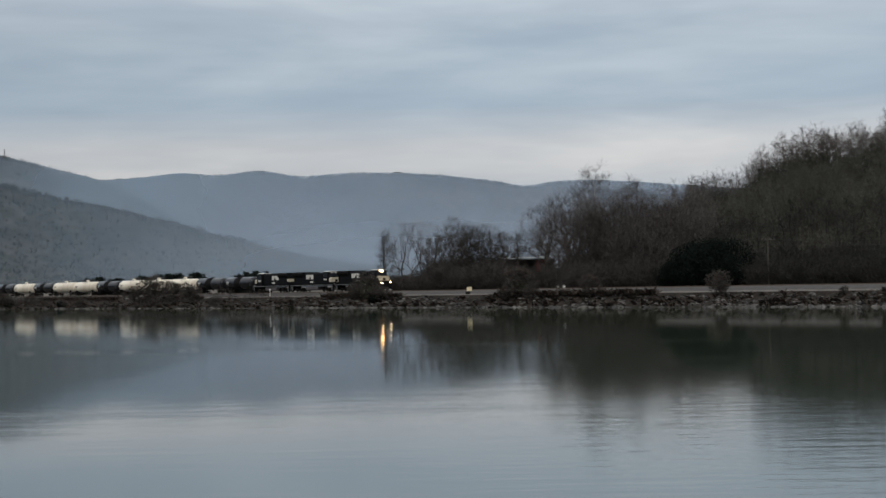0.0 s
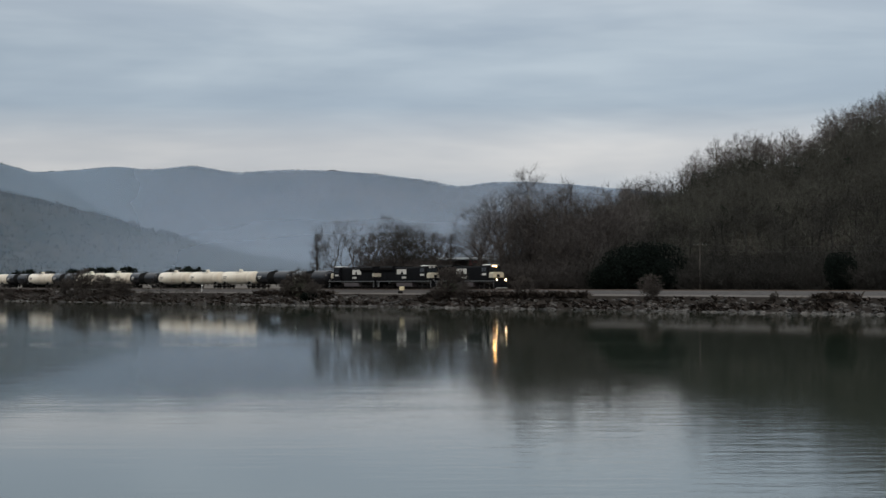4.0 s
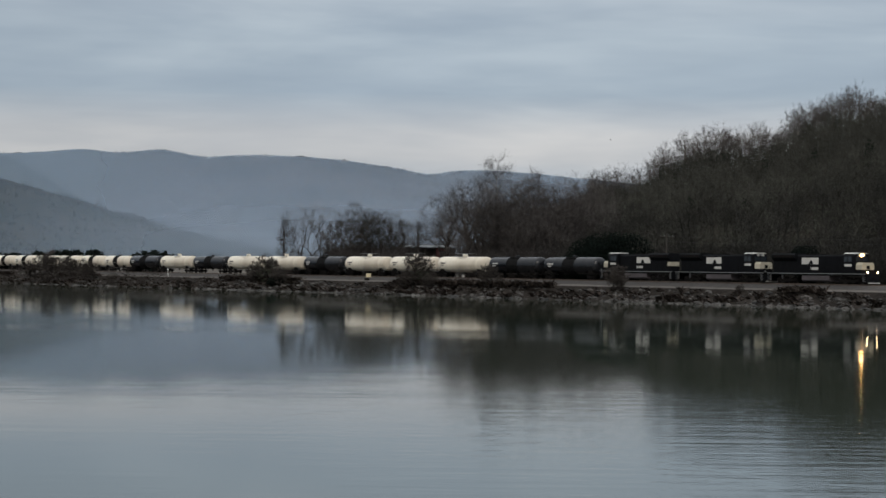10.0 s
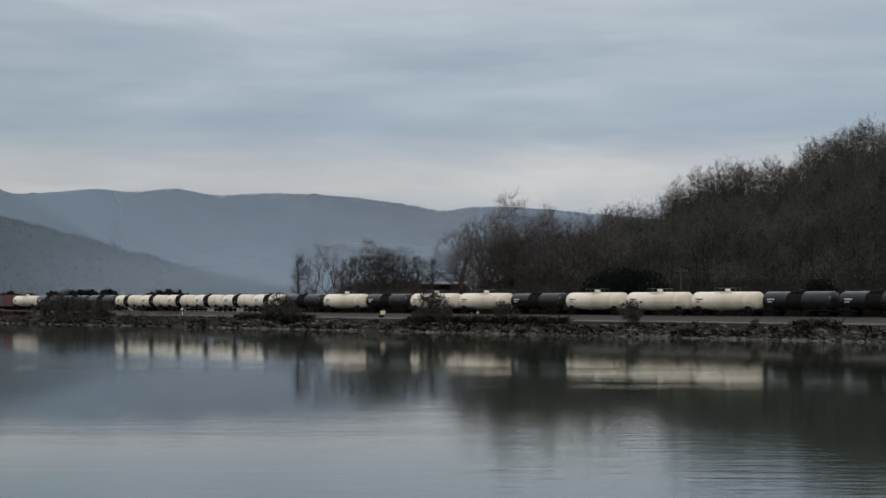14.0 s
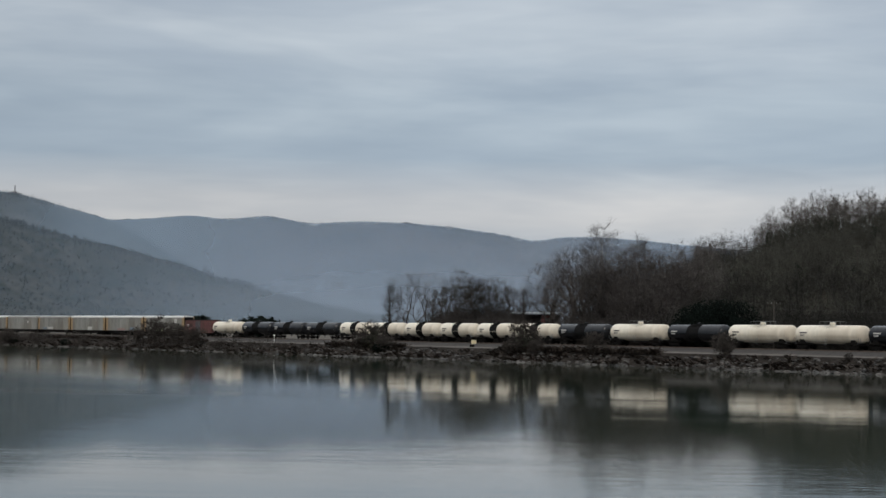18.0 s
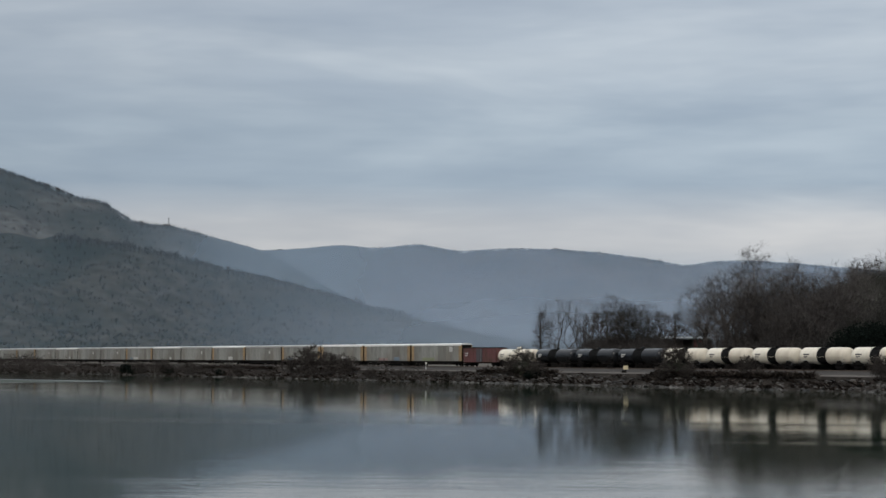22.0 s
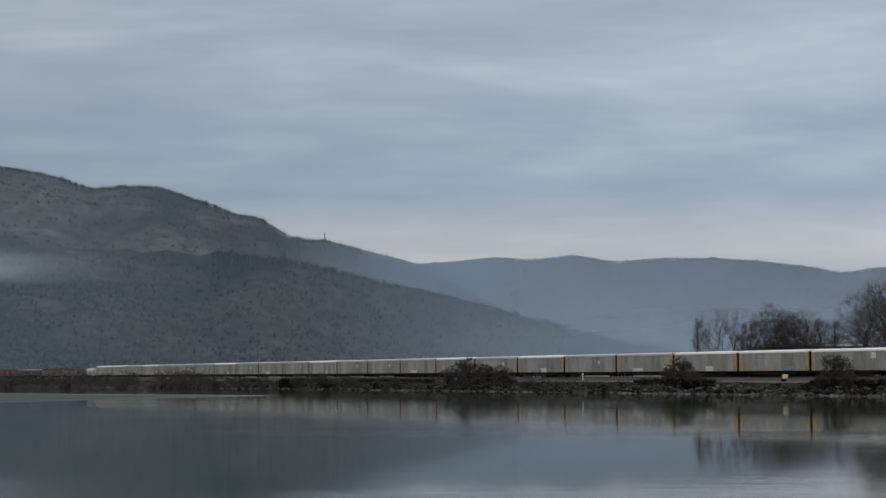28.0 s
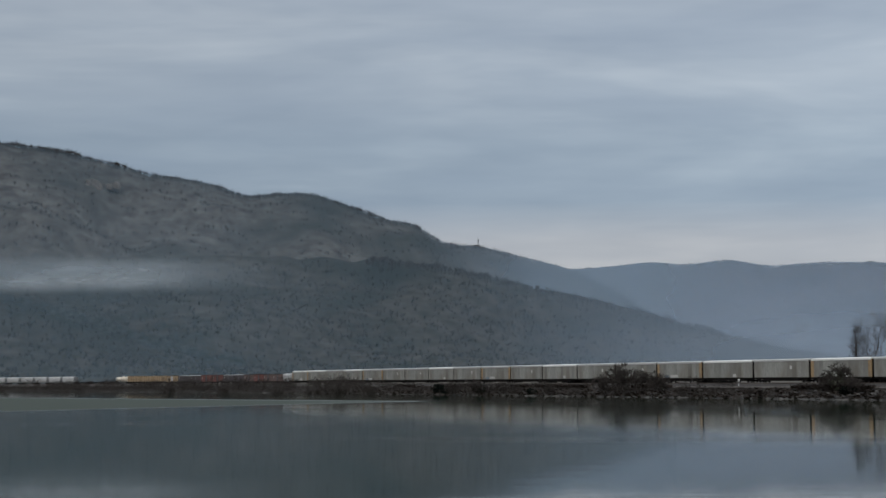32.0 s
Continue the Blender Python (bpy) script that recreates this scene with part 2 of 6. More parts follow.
MAT = {
    "water": water_material(),
    "earth": material("leaf_litter_earth", (0.030, 0.026, 0.020), 0.95, spec=0.02, grain=0.3, vary=0.4, second=(0.028, 0.026, 0.020)),
    "grass": material("dead_winter_grass", (0.05, 0.042, 0.03), 0.95, grain=1.5, vary=0.4, second=(0.08, 0.06, 0.045), bump=0.05),
    "ballast": material("grey_ballast", (0.035, 0.031, 0.028), 0.95, grain=6, vary=0.5, bump=0.04),
    "gravel": material("pale_gravel_track", (0.070, 0.059, 0.049), 0.95, grain=0.8, vary=0.35, second=(0.042, 0.036, 0.030), bump=0.02),
    "riprap": material("dark_bank_earth", (0.026, 0.0225, 0.0195), 0.95, spec=0.02, grain=1.4, vary=0.6, second=(0.015, 0.013, 0.0115), bump=0.12),
    "stone": material("limestone_riprap", (0.046, 0.042, 0.038), 0.9, grain=3, vary=0.4, second=(0.024, 0.022, 0.019), bump=0.03, island=0.85),
    "rail": material("rail_steel", (0.12, 0.09, 0.07), 0.5, 0.7, grain=10),
    "bark": material("grey_brown_bark", (0.060, 0.053, 0.048), 0.95, spec=0.02, grain=3, vary=0.35, island=0.3),
    "pale_bark": material("pale_grey_bark", (0.13, 0.12, 0.11), 0.95, spec=0.02, grain=3, vary=0.35, island=0.3),
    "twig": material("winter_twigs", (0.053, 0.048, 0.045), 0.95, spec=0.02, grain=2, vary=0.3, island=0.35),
    # darker copy of the twigs: shade at the hill's foot is in its colour
    "shaded_foot_twig": material("shade_darkened_twigs", (0.034, 0.033, 0.030), 0.95, spec=0.02, grain=0.3, vary=0.4, island=0.4),
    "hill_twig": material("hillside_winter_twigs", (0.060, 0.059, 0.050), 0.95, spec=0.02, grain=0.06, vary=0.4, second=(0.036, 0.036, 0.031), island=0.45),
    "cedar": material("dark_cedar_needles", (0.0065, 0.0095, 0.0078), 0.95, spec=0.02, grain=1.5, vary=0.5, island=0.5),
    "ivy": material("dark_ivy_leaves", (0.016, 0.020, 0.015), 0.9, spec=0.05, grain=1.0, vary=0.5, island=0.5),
    # far paler than the near cedars: distance haze is put into the colour
    "pine_far": material("haze_paled_pine_needles", (0.042, 0.047, 0.043), 1.0, spec=0.0, grain=0.2, vary=0.4, island=0.4),
    "tuft": material("dead_bank_growth", (0.040, 0.033, 0.028), 0.95, spec=0.05, grain=0.25, vary=0.4, second=(0.046, 0.036, 0.031), island=0.6),
    "slope_twig": material("mountain_winter_trees", (0.050, 0.048, 0.042), 1.0, spec=0.0, grain=0.02, vary=0.4, second=(0.036, 0.037, 0.033), island=0.4),
    "shrub_twig": material("grey_shrub_twigs", (0.056, 0.049, 0.044), 0.95, spec=0.02, grain=1.0, vary=0.4, island=0.4),
    "crown_twig": material("grey_brown_crown_twigs", (0.082, 0.074, 0.070), 0.95, spec=0.02, grain=0.5, vary=0.4, second=(0.060, 0.053, 0.050), island=0.4),
    "holly": material("green_shrub_leaves", (0.032, 0.036, 0.018), 0.85, grain=1.5, vary=0.5, island=0.5),
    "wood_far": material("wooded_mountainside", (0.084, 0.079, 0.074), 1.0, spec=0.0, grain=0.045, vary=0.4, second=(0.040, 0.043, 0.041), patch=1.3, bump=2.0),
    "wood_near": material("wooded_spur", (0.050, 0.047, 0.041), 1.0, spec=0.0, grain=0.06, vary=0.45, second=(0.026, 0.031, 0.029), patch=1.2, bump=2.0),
    "cliff": material("pale_rock_cliff", (0.15, 0.128, 0.112), 0.95, grain=0.1, vary=0.4),
    "white_tank": material("weathered_white_tank_paint", (0.72, 0.66, 0.545), 0.5, grain=1.2, vary=0.12, second=(0.47, 0.40, 0.31), stretch=(1, 1, 0.35)),
    "black_tank": material("black_tank_paint", (0.006, 0.007, 0.009), 0.2, spec=0.32, grain=1.2, vary=0.3, second=(0.018, 0.018, 0.019)),
    "spill": material("black_spill_band", (0.012, 0.012, 0.012), 0.85, spec=0.02, grain=1.5, vary=0.4),
    "under": material("sooty_underframe", (0.012, 0.011, 0.0105), 0.9, spec=0.02, grain=4, vary=0.4),
    "steel": material("worn_steel", (0.25, 0.25, 0.25), 0.5, 0.6, grain=6),
    "loco_black": material("black_locomotive_paint", (0.005, 0.0055, 0.0065), 0.7, spec=0.08, grain=1.5, vary=0.3),
    "loco_white": material("white_locomotive_panel", (0.50, 0.485, 0.445), 0.5, grain=3, vary=0.1),
    "cream": material("cream_nose_paint", (0.42, 0.38, 0.29), 0.5, grain=3, vary=0.15),
    "glass": material("dark_cab_glass", (0.02, 0.025, 0.03), 0.08, grain=2),
    "rack_side": material("galvanised_autorack_panel", (0.235, 0.232, 0.208), 0.6, 0.0, grain=1.6, vary=0.2, second=(0.175, 0.16, 0.135), island=0.2, stretch=(1, 1, 0.5)),
    "rack_roof": material("galvanised_roof", (0.42, 0.41, 0.39), 0.5, 0.1, grain=2, vary=0.1),
    "rack_roof_white": material("white_autorack_roof", (0.70, 0.685, 0.65), 0.5, grain=2, vary=0.06),
    "rack_yellow": material("orange_yellow_autorack_end", (0.30, 0.20, 0.10), 0.65, grain=2, vary=0.25, second=(0.20, 0.145, 0.095)),
    "box_red": material("oxide_red_boxcar", (0.12, 0.042, 0.040), 0.7, grain=2, vary=0.25, second=(0.08, 0.04, 0.03)),
    "box_faded": material("faded_red_boxcar", (0.17, 0.066, 0.055), 0.7, grain=2, vary=0.25, second=(0.11, 0.06, 0.05)),
    "box_brown": material("brown_boxcar", (0.13, 0.088, 0.078), 0.7, grain=2, vary=0.25),
    "box_dark": material("dark_gondola_paint", (0.065, 0.055, 0.058), 0.7, grain=2, vary=0.25),
    "tan": material("tan_lumber_wrap", (0.33, 0.235, 0.14), 0.8, grain=2, vary=0.2),
    "pale": material("pale_grey_hopper", (0.42, 0.42, 0.41), 0.6, grain=2, vary=0.15),
    "graffiti_white": material("faded_white_paint_tag", (0.5, 0.48, 0.45), 0.6, grain=4),
    "graffiti_blue": material("faded_blue_paint_tag", (0.15, 0.19, 0.23), 0.6, grain=4),
    "graffiti_pink": material("faded_pink_paint_tag", (0.30, 0.20, 0.18), 0.6, grain=4),
    "graffiti_green": material("faded_green_paint_tag", (0.22, 0.24, 0.14), 0.6, grain=4),
    "sign_white": material("white_sign_board", (0.75, 0.74, 0.70), 0.5, grain=4, vary=0.08),
    # white board; the yellow it returns under headlights is put into the colour
    "sign_headlit": material("headlight_yellowed_board", (0.70, 0.60, 0.38), 0.4, grain=4, vary=0.08),
    "pole_wood": material("weathered_pole_wood", (0.062, 0.054, 0.046), 0.9, grain=4),
    "wire": material("dull_wire", (0.05, 0.05, 0.05), 0.6, 0.4, grain=4),
    "wall": material("dull_clapboard", (0.06, 0.053, 0.048), 0.8, grain=3, vary=0.12),
    "roof": material("light_metal_roof", (0.13, 0.14, 0.14), 0.55, 0.1, grain=3, vary=0.1),
    "feather": material("dark_feathers", (0.03, 0.028, 0.025), 0.8, grain=20),
    "headlight": glow("headlight_glow", (1.0, 0.50, 0.17), 42.0),
    "ditch": glow("ditch_light_glow", (1.0, 0.66, 0.34), 24.0),
    # the blue of hazy air is put into the colour of these sheets
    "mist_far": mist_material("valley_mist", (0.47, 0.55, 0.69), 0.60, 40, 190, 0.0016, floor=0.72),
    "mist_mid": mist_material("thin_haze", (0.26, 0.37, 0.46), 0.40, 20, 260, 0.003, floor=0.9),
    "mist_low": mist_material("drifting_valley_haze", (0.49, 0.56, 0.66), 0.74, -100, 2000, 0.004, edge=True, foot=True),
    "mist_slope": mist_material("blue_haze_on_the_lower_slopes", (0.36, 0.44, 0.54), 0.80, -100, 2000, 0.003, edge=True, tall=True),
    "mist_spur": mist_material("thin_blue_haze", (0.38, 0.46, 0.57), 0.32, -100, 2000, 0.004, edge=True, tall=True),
    "mist_streak": mist_material("hanging_mist", (0.80, 0.84, 0.86), 0.42, -100, 1000, 0.014, sharp=0.12, edge=True),
    "smoke": mist_material("pale_smoke", (0.7, 0.76, 0.82), 0.38, -100, 1000, 0.03, sharp=0.2, edge=True),
}

# ---- mesh helpers ----
class Shape:
    """Collects points and faces for one mesh."""

    def __init__(self):
        self.v, self.f = [], []

    def add(self, verts, faces):
        k = len(self.v)
        self.v.extend([tuple(p) for p in verts])
        self.f.extend([tuple(i + k for i in face) for face in faces])
        return self

    def box(self, x0, x1, y0, y1, z0, z1, c=0.0):
        """A box whose upright edges and rim are cut by c."""
        if c <= 0:
            self.add([(x0, y0, z0), (x1, y0, z0), (x1, y1, z0), (x0, y1, z0), (x0, y0, z1), (x1, y0, z1), (x1, y1, z1), (x0, y1, z1)],
                     [(0, 3, 2, 1), (4, 5, 6, 7), (0, 1, 5, 4), (1, 2, 6, 5), (2, 3, 7, 6), (3, 0, 4, 7)])
            return self
        def ring(z, d):
            return [(x0 + c + d, y0 + d, z), (x1 - c - d, y0 + d, z), (x1 - d, y0 + c + d, z), (x1 - d, y1 - c - d, z),
                    (x1 - c - d, y1 - d, z), (x0 + c + d, y1 - d, z), (x0 + d, y1 - c - d, z), (x0 + d, y0 + c + d, z)]
        rings = [ring(z0, c * 0.5), ring(z0 + c, 0), ring(z1 - c, 0), ring(z1, c * 0.5)]
        vs = [p for r in rings for p in r]
        fs = [tuple(range(7, -1, -1)), tuple(range(24, 32))]
        for k in range(3):
            for i in range(8):
                j = (i + 1) % 8
                fs.append((k * 8 + i, k * 8 + j, k * 8 + 8 + j, k * 8 + 8 + i))
        return self.add(vs, fs)

    def prism(self, outline, y0, y1):
        """An outline of (x, z), drawn out along y."""
        n = len(outline)
        vs = [(x, y0, z) for x, z in outline] + [(x, y1, z) for x, z in outline]
        fs = [tuple(range(n)), tuple(range(2 * n - 1, n - 1, -1))] + [(i, i + n, (i + 1) % n + n, (i + 1) % n) for i in range(n)]
        return self.add(vs, fs)

    def section(self, outline, x0, x1):
        """An outline of (y, z), drawn out along x."""
        n = len(outline)
        vs = [(x0, y, z) for y, z in outline] + [(x1, y, z) for y, z in outline]
        fs = [tuple(range(n)), tuple(range(2 * n - 1, n - 1, -1))] + [(i, i + n, (i + 1) % n + n, (i + 1) % n) for i in range(n)]
        return self.add(vs, fs)

    def lathe(self, profile, axis="x", at=(0, 0, 0), n=20):
        """profile: (along, radius), turned about an axis through at."""
        vs, fs = [], []
        for a, r in profile:
            for i in range(n):
                c, s = math.cos(2 * math.pi * i / n) * r, math.sin(2 * math.pi * i / n) * r
                p = {"x": (a, c, s), "y": (s, a, c), "z": (c, s, a)}[axis]
                vs.append((p[0] + at[0], p[1] + at[1], p[2] + at[2]))
        for k in range(len(profile) - 1):
            for i in range(n):
                j = (i + 1) % n
                fs.append((k * n + i, k * n + j, k * n + n + j, k * n + n + i))
        fs.append(tuple(range(n - 1, -1, -1)))
        fs.append(tuple(range((len(profile) - 1) * n, len(profile) * n)))
        return self.add(vs, fs)

    def rod(self, a, b, r0, r1=None, n=5):
        a, b = Vector(a), Vector(b)
        d = (b - a).normalized()
        s = d.orthogonal().normalized()
        t = d.cross(s)
        r1 = r0 if r1 is None else r1
        vs = []
        for p, r in ((a, r0), (b, r1)):
            vs += [p + (s * math.cos(2 * math.pi * i / n) + t * math.sin(2 * math.pi * i / n)) * r for i in range(n)]
        fs = [(i, (i + 1) % n, (i + 1) % n + n, i + n) for i in range(n)] + [tuple(range(n - 1, -1, -1)), tuple(range(n, 2 * n))]
        return self.add(vs, fs)

    def mesh(self, name, mat, smooth=False):
        me = bpy.data.meshes.new(name)
        me.from_pydata(self.v, [], self.f)
        me.materials.append(MAT[mat])
        if smooth:
            me.polygons.foreach_set("use_smooth", [True] * len(me.polygons))
        me.update()
        return me


def part(name, shape, mat, parent=None, label="", smooth=False, at=None):
    """ONE mesh object under a thing or a part."""
    me = shape if isinstance(shape, bpy.types.Mesh) else shape.mesh(name, mat, smooth)
    ob = new(name, me)
    ob.parent = parent
    if at is not None:
        ob.matrix_basis = at
    return tagged(ob, label)


def grid_mesh(name, pts, mat, smooth=True, uv=False):
    """A sheet from an array of points, rows by columns."""
    pts = np.asarray(pts, float)
    r, c = pts.shape[:2]
    i = np.arange(r * c).reshape(r, c)
    faces = np.stack([i[:-1, :-1], i[:-1, 1:], i[1:, 1:], i[1:, :-1]], -1).reshape(-1, 4)
    me = bpy.data.meshes.new(name)
    me.from_pydata(pts.reshape(-1, 3).tolist(), [], faces.tolist())
    me.materials.append(MAT[mat])
    if smooth:
        me.polygons.foreach_set("use_smooth", [True] * len(me.polygons))
    if uv:
        layer = me.uv_layers.new(name="UVMap")
        at = np.stack(np.meshgrid(np.linspace(0, 1, c), np.linspace(0, 1, r)), -1).reshape(-1, 2)
        layer.data.foreach_set("uv", at[faces.reshape(-1)].reshape(-1))
    me.update()
    return me


def smooth_steps(x, table):
    """A smooth curve through a short table of (x, y)."""
    xs, ys = np.array([a for a, _ in table], float), np.array([b for _, b in table], float)
    m = np.gradient(ys, xs)
    x = np.clip(np.asarray(x, float), xs[0], xs[-1])
    k = np.clip(np.searchsorted(xs, x) - 1, 0, len(xs) - 2)
    h = xs[k + 1] - xs[k]
    t = (x - xs[k]) / h
    return ((2 * t**3 - 3 * t**2 + 1) * ys[k] + (t**3 - 2 * t**2 + t) * h * m[k] + (-2 * t**3 + 3 * t**2) * ys[k + 1] + (t**3 - t**2) * h * m[k + 1])


def waves(x, y, seed, scale, octaves=4):
    """Cheap smooth noise from rotated sines, for numpy grids."""
    rs = np.random.RandomState(seed)
    out, amp = 0, 1.0
    for o in range(octaves):
        for _ in range(3):
            a, p = rs.uniform(0, 2 * np.pi), rs.uniform(0, 2 * np.pi, 2)
            k = 2 * np.pi / scale * 2**o * rs.uniform(0.7, 1.3)
            out = out + amp * np.sin(k * (x * np.cos(a) + y * np.sin(a)) + p[0] + 1.3 * np.sin(k * 0.6 * (y * np.cos(a) - x * np.sin(a)) + p[1])) / 3
        amp *= 0.55
    return out


# ---- the railway line: straight along the lake, then a bend to the left far off ----
HEAD = radians(-32.56)
ALONG, ACROSS, FAR_OFF = Vector((math.sin(HEAD), math.cos(HEAD), 0)), Vector((math.cos(HEAD), -math.sin(HEAD), 0)), 231.5
BEND, RADIUS, RAIL = 930.0, 1000.0, 3.42


def line(u, o=0.0, z=0.0):
    """The place u metres along the line, o metres from its middle towards the lake, and the line's heading there."""
    if u <= BEND:
        a, d, turn = u, FAR_OFF, 0.0
    else:
        turn = min((u - BEND) / RADIUS, 0.9)
        rest = (u - BEND) - turn * RADIUS
        a = BEND + RADIUS * math.sin(turn) + rest * math.cos(turn)
        d = FAR_OFF - RADIUS * (1 - math.cos(turn)) - rest * math.sin(turn)
    head = HEAD - turn
    side = Vector((math.cos(head), -math.sin(head), 0))
    p = ACROSS * d + ALONG * a - side * o
    return Vector((p.x, p.y, z)), head


def line_at(az):
    """Level distance from the eye to the line at az degrees (its straight part)."""
    return FAR_OFF / math.sin(radians(az) - HEAD)


SHORE = [(-700, 19), (-300, 18), (150, 17.5), (330, 18), (480, 24), (620, 33), (700, 38), (800, 52), (900, 72), (1000, 95), (1150, 130), (1400, 190), (2400, 420)]


def shore(u):
    return float(smooth_steps(u, SHORE))


def bank_z(u, o):
    """Height of the bank, o metres from the line towards the lake."""
    return 2.35 - 3.10 * max(0.0, (o - 10.6) / (shore(u) + 2.5 - 10.6)) ** 0.8


def build_land():
    """Water, bank and the ground behind, from the lake out to the horizon."""
    rr = [0, 8, 20, 40, 80, 160, 320, 700, 1500, 3000, 4900]
    w = [[(r * math.sin(a), r * math.cos(a), 0) for a in np.linspace(-math.pi, math.pi, 73)] for r in rr]
    tagged(new("water", grid_mesh("water", w, "water")), "calm grey-green lake water with patches of ripples", "lake", kind="structure")
    us = np.concatenate([np.arange(-700, 100, 12), np.arange(100, 560, 1.6), np.arange(560, 1100, 3.0), np.arange(1100, 3600, 15)])
    bank, bed, road, back = [], [], [], []
    rs = np.random.RandomState(4)
    for u in us:
        s = shore(u)
        row = []
        for k, w0 in enumerate(np.linspace(0, 1, 11)):
            o = 10.6 + (s + 2.5 - 10.6) * w0
            z = 2.35 - (2.35 + 0.75) * w0 ** 0.8
            b = 0.0 if k in (0,) else 0.28 * float(waves(u, o, 5, 5.0, 3)) + rs.uniform(-0.12, 0.12)
            row.append((*line(u, o + 0.3 * b)[0].xy, z + b))
        bank.append(row)
        road.append([(*line(u, o)[0].xy, z + 0.04 * float(waves(u, o, 9, 3.0, 2))) for o, z in ((10.6, 2.35), (9.8, 2.46), (7.6, 2.52), (5.4, 2.48), (4.6, 2.6))])
        bed.append([(*line(u, o)[0].xy, z) for o, z in ((4.6, 2.6), (2.7, 3.12), (1.2, 3.22), (-1.2, 3.22), (-2.7, 3.12), (-4.6, 2.6))])
        back.append([(*line(u, -o)[0].xy, z + (0.25 * float(waves(u, o, 11, 20.0, 2)) if o > 5 else 0)) for o, z in
                     ((4.6, 2.6), (8, 2.5), (15, 2.7), (25, 3.0), (45, 3.2), (90, 3.5), (200, 4), (500, 4), (1200, 4), (2400, 4), (4000, 4))])
    tagged(new("shore_bank", grid_mesh("shore_bank", bank, "riprap")), "dark rough bank of earth and brush falling to the lake", "bank", kind="structure")
    tagged(new("gravel_road", grid_mesh("gravel_road", road, "gravel")), "pale gravel track along the railway", "gravel road", kind="structure")
    tagged(new("track_bed", grid_mesh("track_bed", bed, "ballast")), "grey ballast bed under the rails", "track bed", kind="structure")
    tagged(new("ground", grid_mesh("ground", back, "grass")), "flat ground of dead winter grass", "ground", kind="structure")
    track = tagged(new("railway_track"), "single steel railway track on ballast", "railway track", kind="structure")
    for o in (0.76, -0.76):
        pts = [[line(u, o + d, z)[0] for d, z in ((-0.07, 3.23), (-0.04, 3.42), (0.04, 3.42), (0.07, 3.23))] for u in us[::3]]
        part("rail", grid_mesh("rail", pts, "rail", smooth=False), "rail", track)


build_land()


def scatter(name, kinds, spots, mat, label, category):
    """One object of many plants that nobody could count. kinds: (points, faces) arrays; spots: (kind, x, y, z, turn, scale)."""
    allv, allf, k = [], [], 0
    packed = [(np.array(v), np.array([f if len(f) == 4 else (*f, f[-1]) for f in fs])) for v, fs in kinds]
    for kind, x, y, z, turn, sc, sz in spots:
        v, f = packed[kind]
        c, s = math.cos(turn), math.sin(turn)
        q = np.empty_like(v)
        q[:, 0] = (v[:, 0] * c - v[:, 1] * s) * sc + x
        q[:, 1] = (v[:, 0] * s + v[:, 1] * c) * sc + y
        q[:, 2] = v[:, 2] * sz + z
        allv.append(q)
        allf.append(f + k)
        k += len(v)
    v, f = np.concatenate(allv), np.concatenate(allf)
    me = bpy.data.meshes.new(name)
    me.vertices.add(len(v))
    me.vertices.foreach_set("co", v.ravel())
    me.loops.add(f.size)
    me.loops.foreach_set("vertex_index", f.ravel().astype(np.int32))
    me.polygons.add(len(f))
    me.polygons.foreach_set("loop_start", np.arange(0, f.size, 4, dtype=np.int32))
    me.materials.append(MAT[mat])
    me.update(calc_edges=True)
    return tagged(new(name, me), label, category, kind="stuff")


# ---- hills ----
def heights(table, az):
    return smooth_steps(az, table)


def build_ridge(name, crest, r_crest, depth, mat, label, seed, step=0.06, rough=6.0, front=0.55):
    """A long wooded ridge: crest is a short table of (degrees, degrees up), seen from the lake."""
    az = np.arange(crest[0][0], crest[-1][0], step)
    el = heights(crest, az)
    top = EYE[2] + r_crest * np.tan(np.radians(el))
    k = np.linspace(0, 1, 46)
    r = r_crest - depth + k * depth
    A, R = np.meshgrid(np.radians(az), np.concatenate([r, r_crest + depth * np.array([0.08, 0.2, 0.4])]))
    s = np.clip((R - (r_crest - depth)) / depth, 0, 1)
    over = np.clip((R - r_crest) / depth, 0, 1)
    shape = s ** (1 / front) * (1 - 1.6 * over)
    X, Y = R * np.sin(A), R * np.cos(A)
    fold = waves(X, Y, seed, 520, 3) * 0.16 * np.sin(np.pi * s) ** 1.0
    Z = 2 + np.maximum(top - 2, 0)[None, :] * np.clip(shape + fold * np.minimum(1, s * 3), -0.02, 1.0)
    bumps = (waves(X, Y, seed + 1, 130, 3) * 0.5 + waves(X, Y, seed + 2, 52, 2) * 0.5) * rough
    Z = Z + bumps * np.minimum(1, np.maximum(top - 2, 0) / 30)[None, :] * np.minimum(1, s * 5)
    ob = new(name, grid_mesh(name, np.stack([X, Y, Z], -1), mat))
    SURFACES.append((X, Y, Z))
    return tagged(ob, label, "mountain", kind="structure")


SURFACES = []
FAR_CREST = [(-17, 3.3), (-13, 3.2), (-10, 3.02), (-9, 3.09), (-8, 3.18), (-7, 3.11), (-5.8, 3.21), (-4.7, 3.04), (-3.6, 3.10), (-1.5, 3.06), (-0.4, 2.96), (0.75, 2.80), (1.7, 2.65),
             (2.4, 2.74), (4.5, 2.70), (5.8, 2.58), (9, 2.3), (14, 2.0), (24, 1.6)]
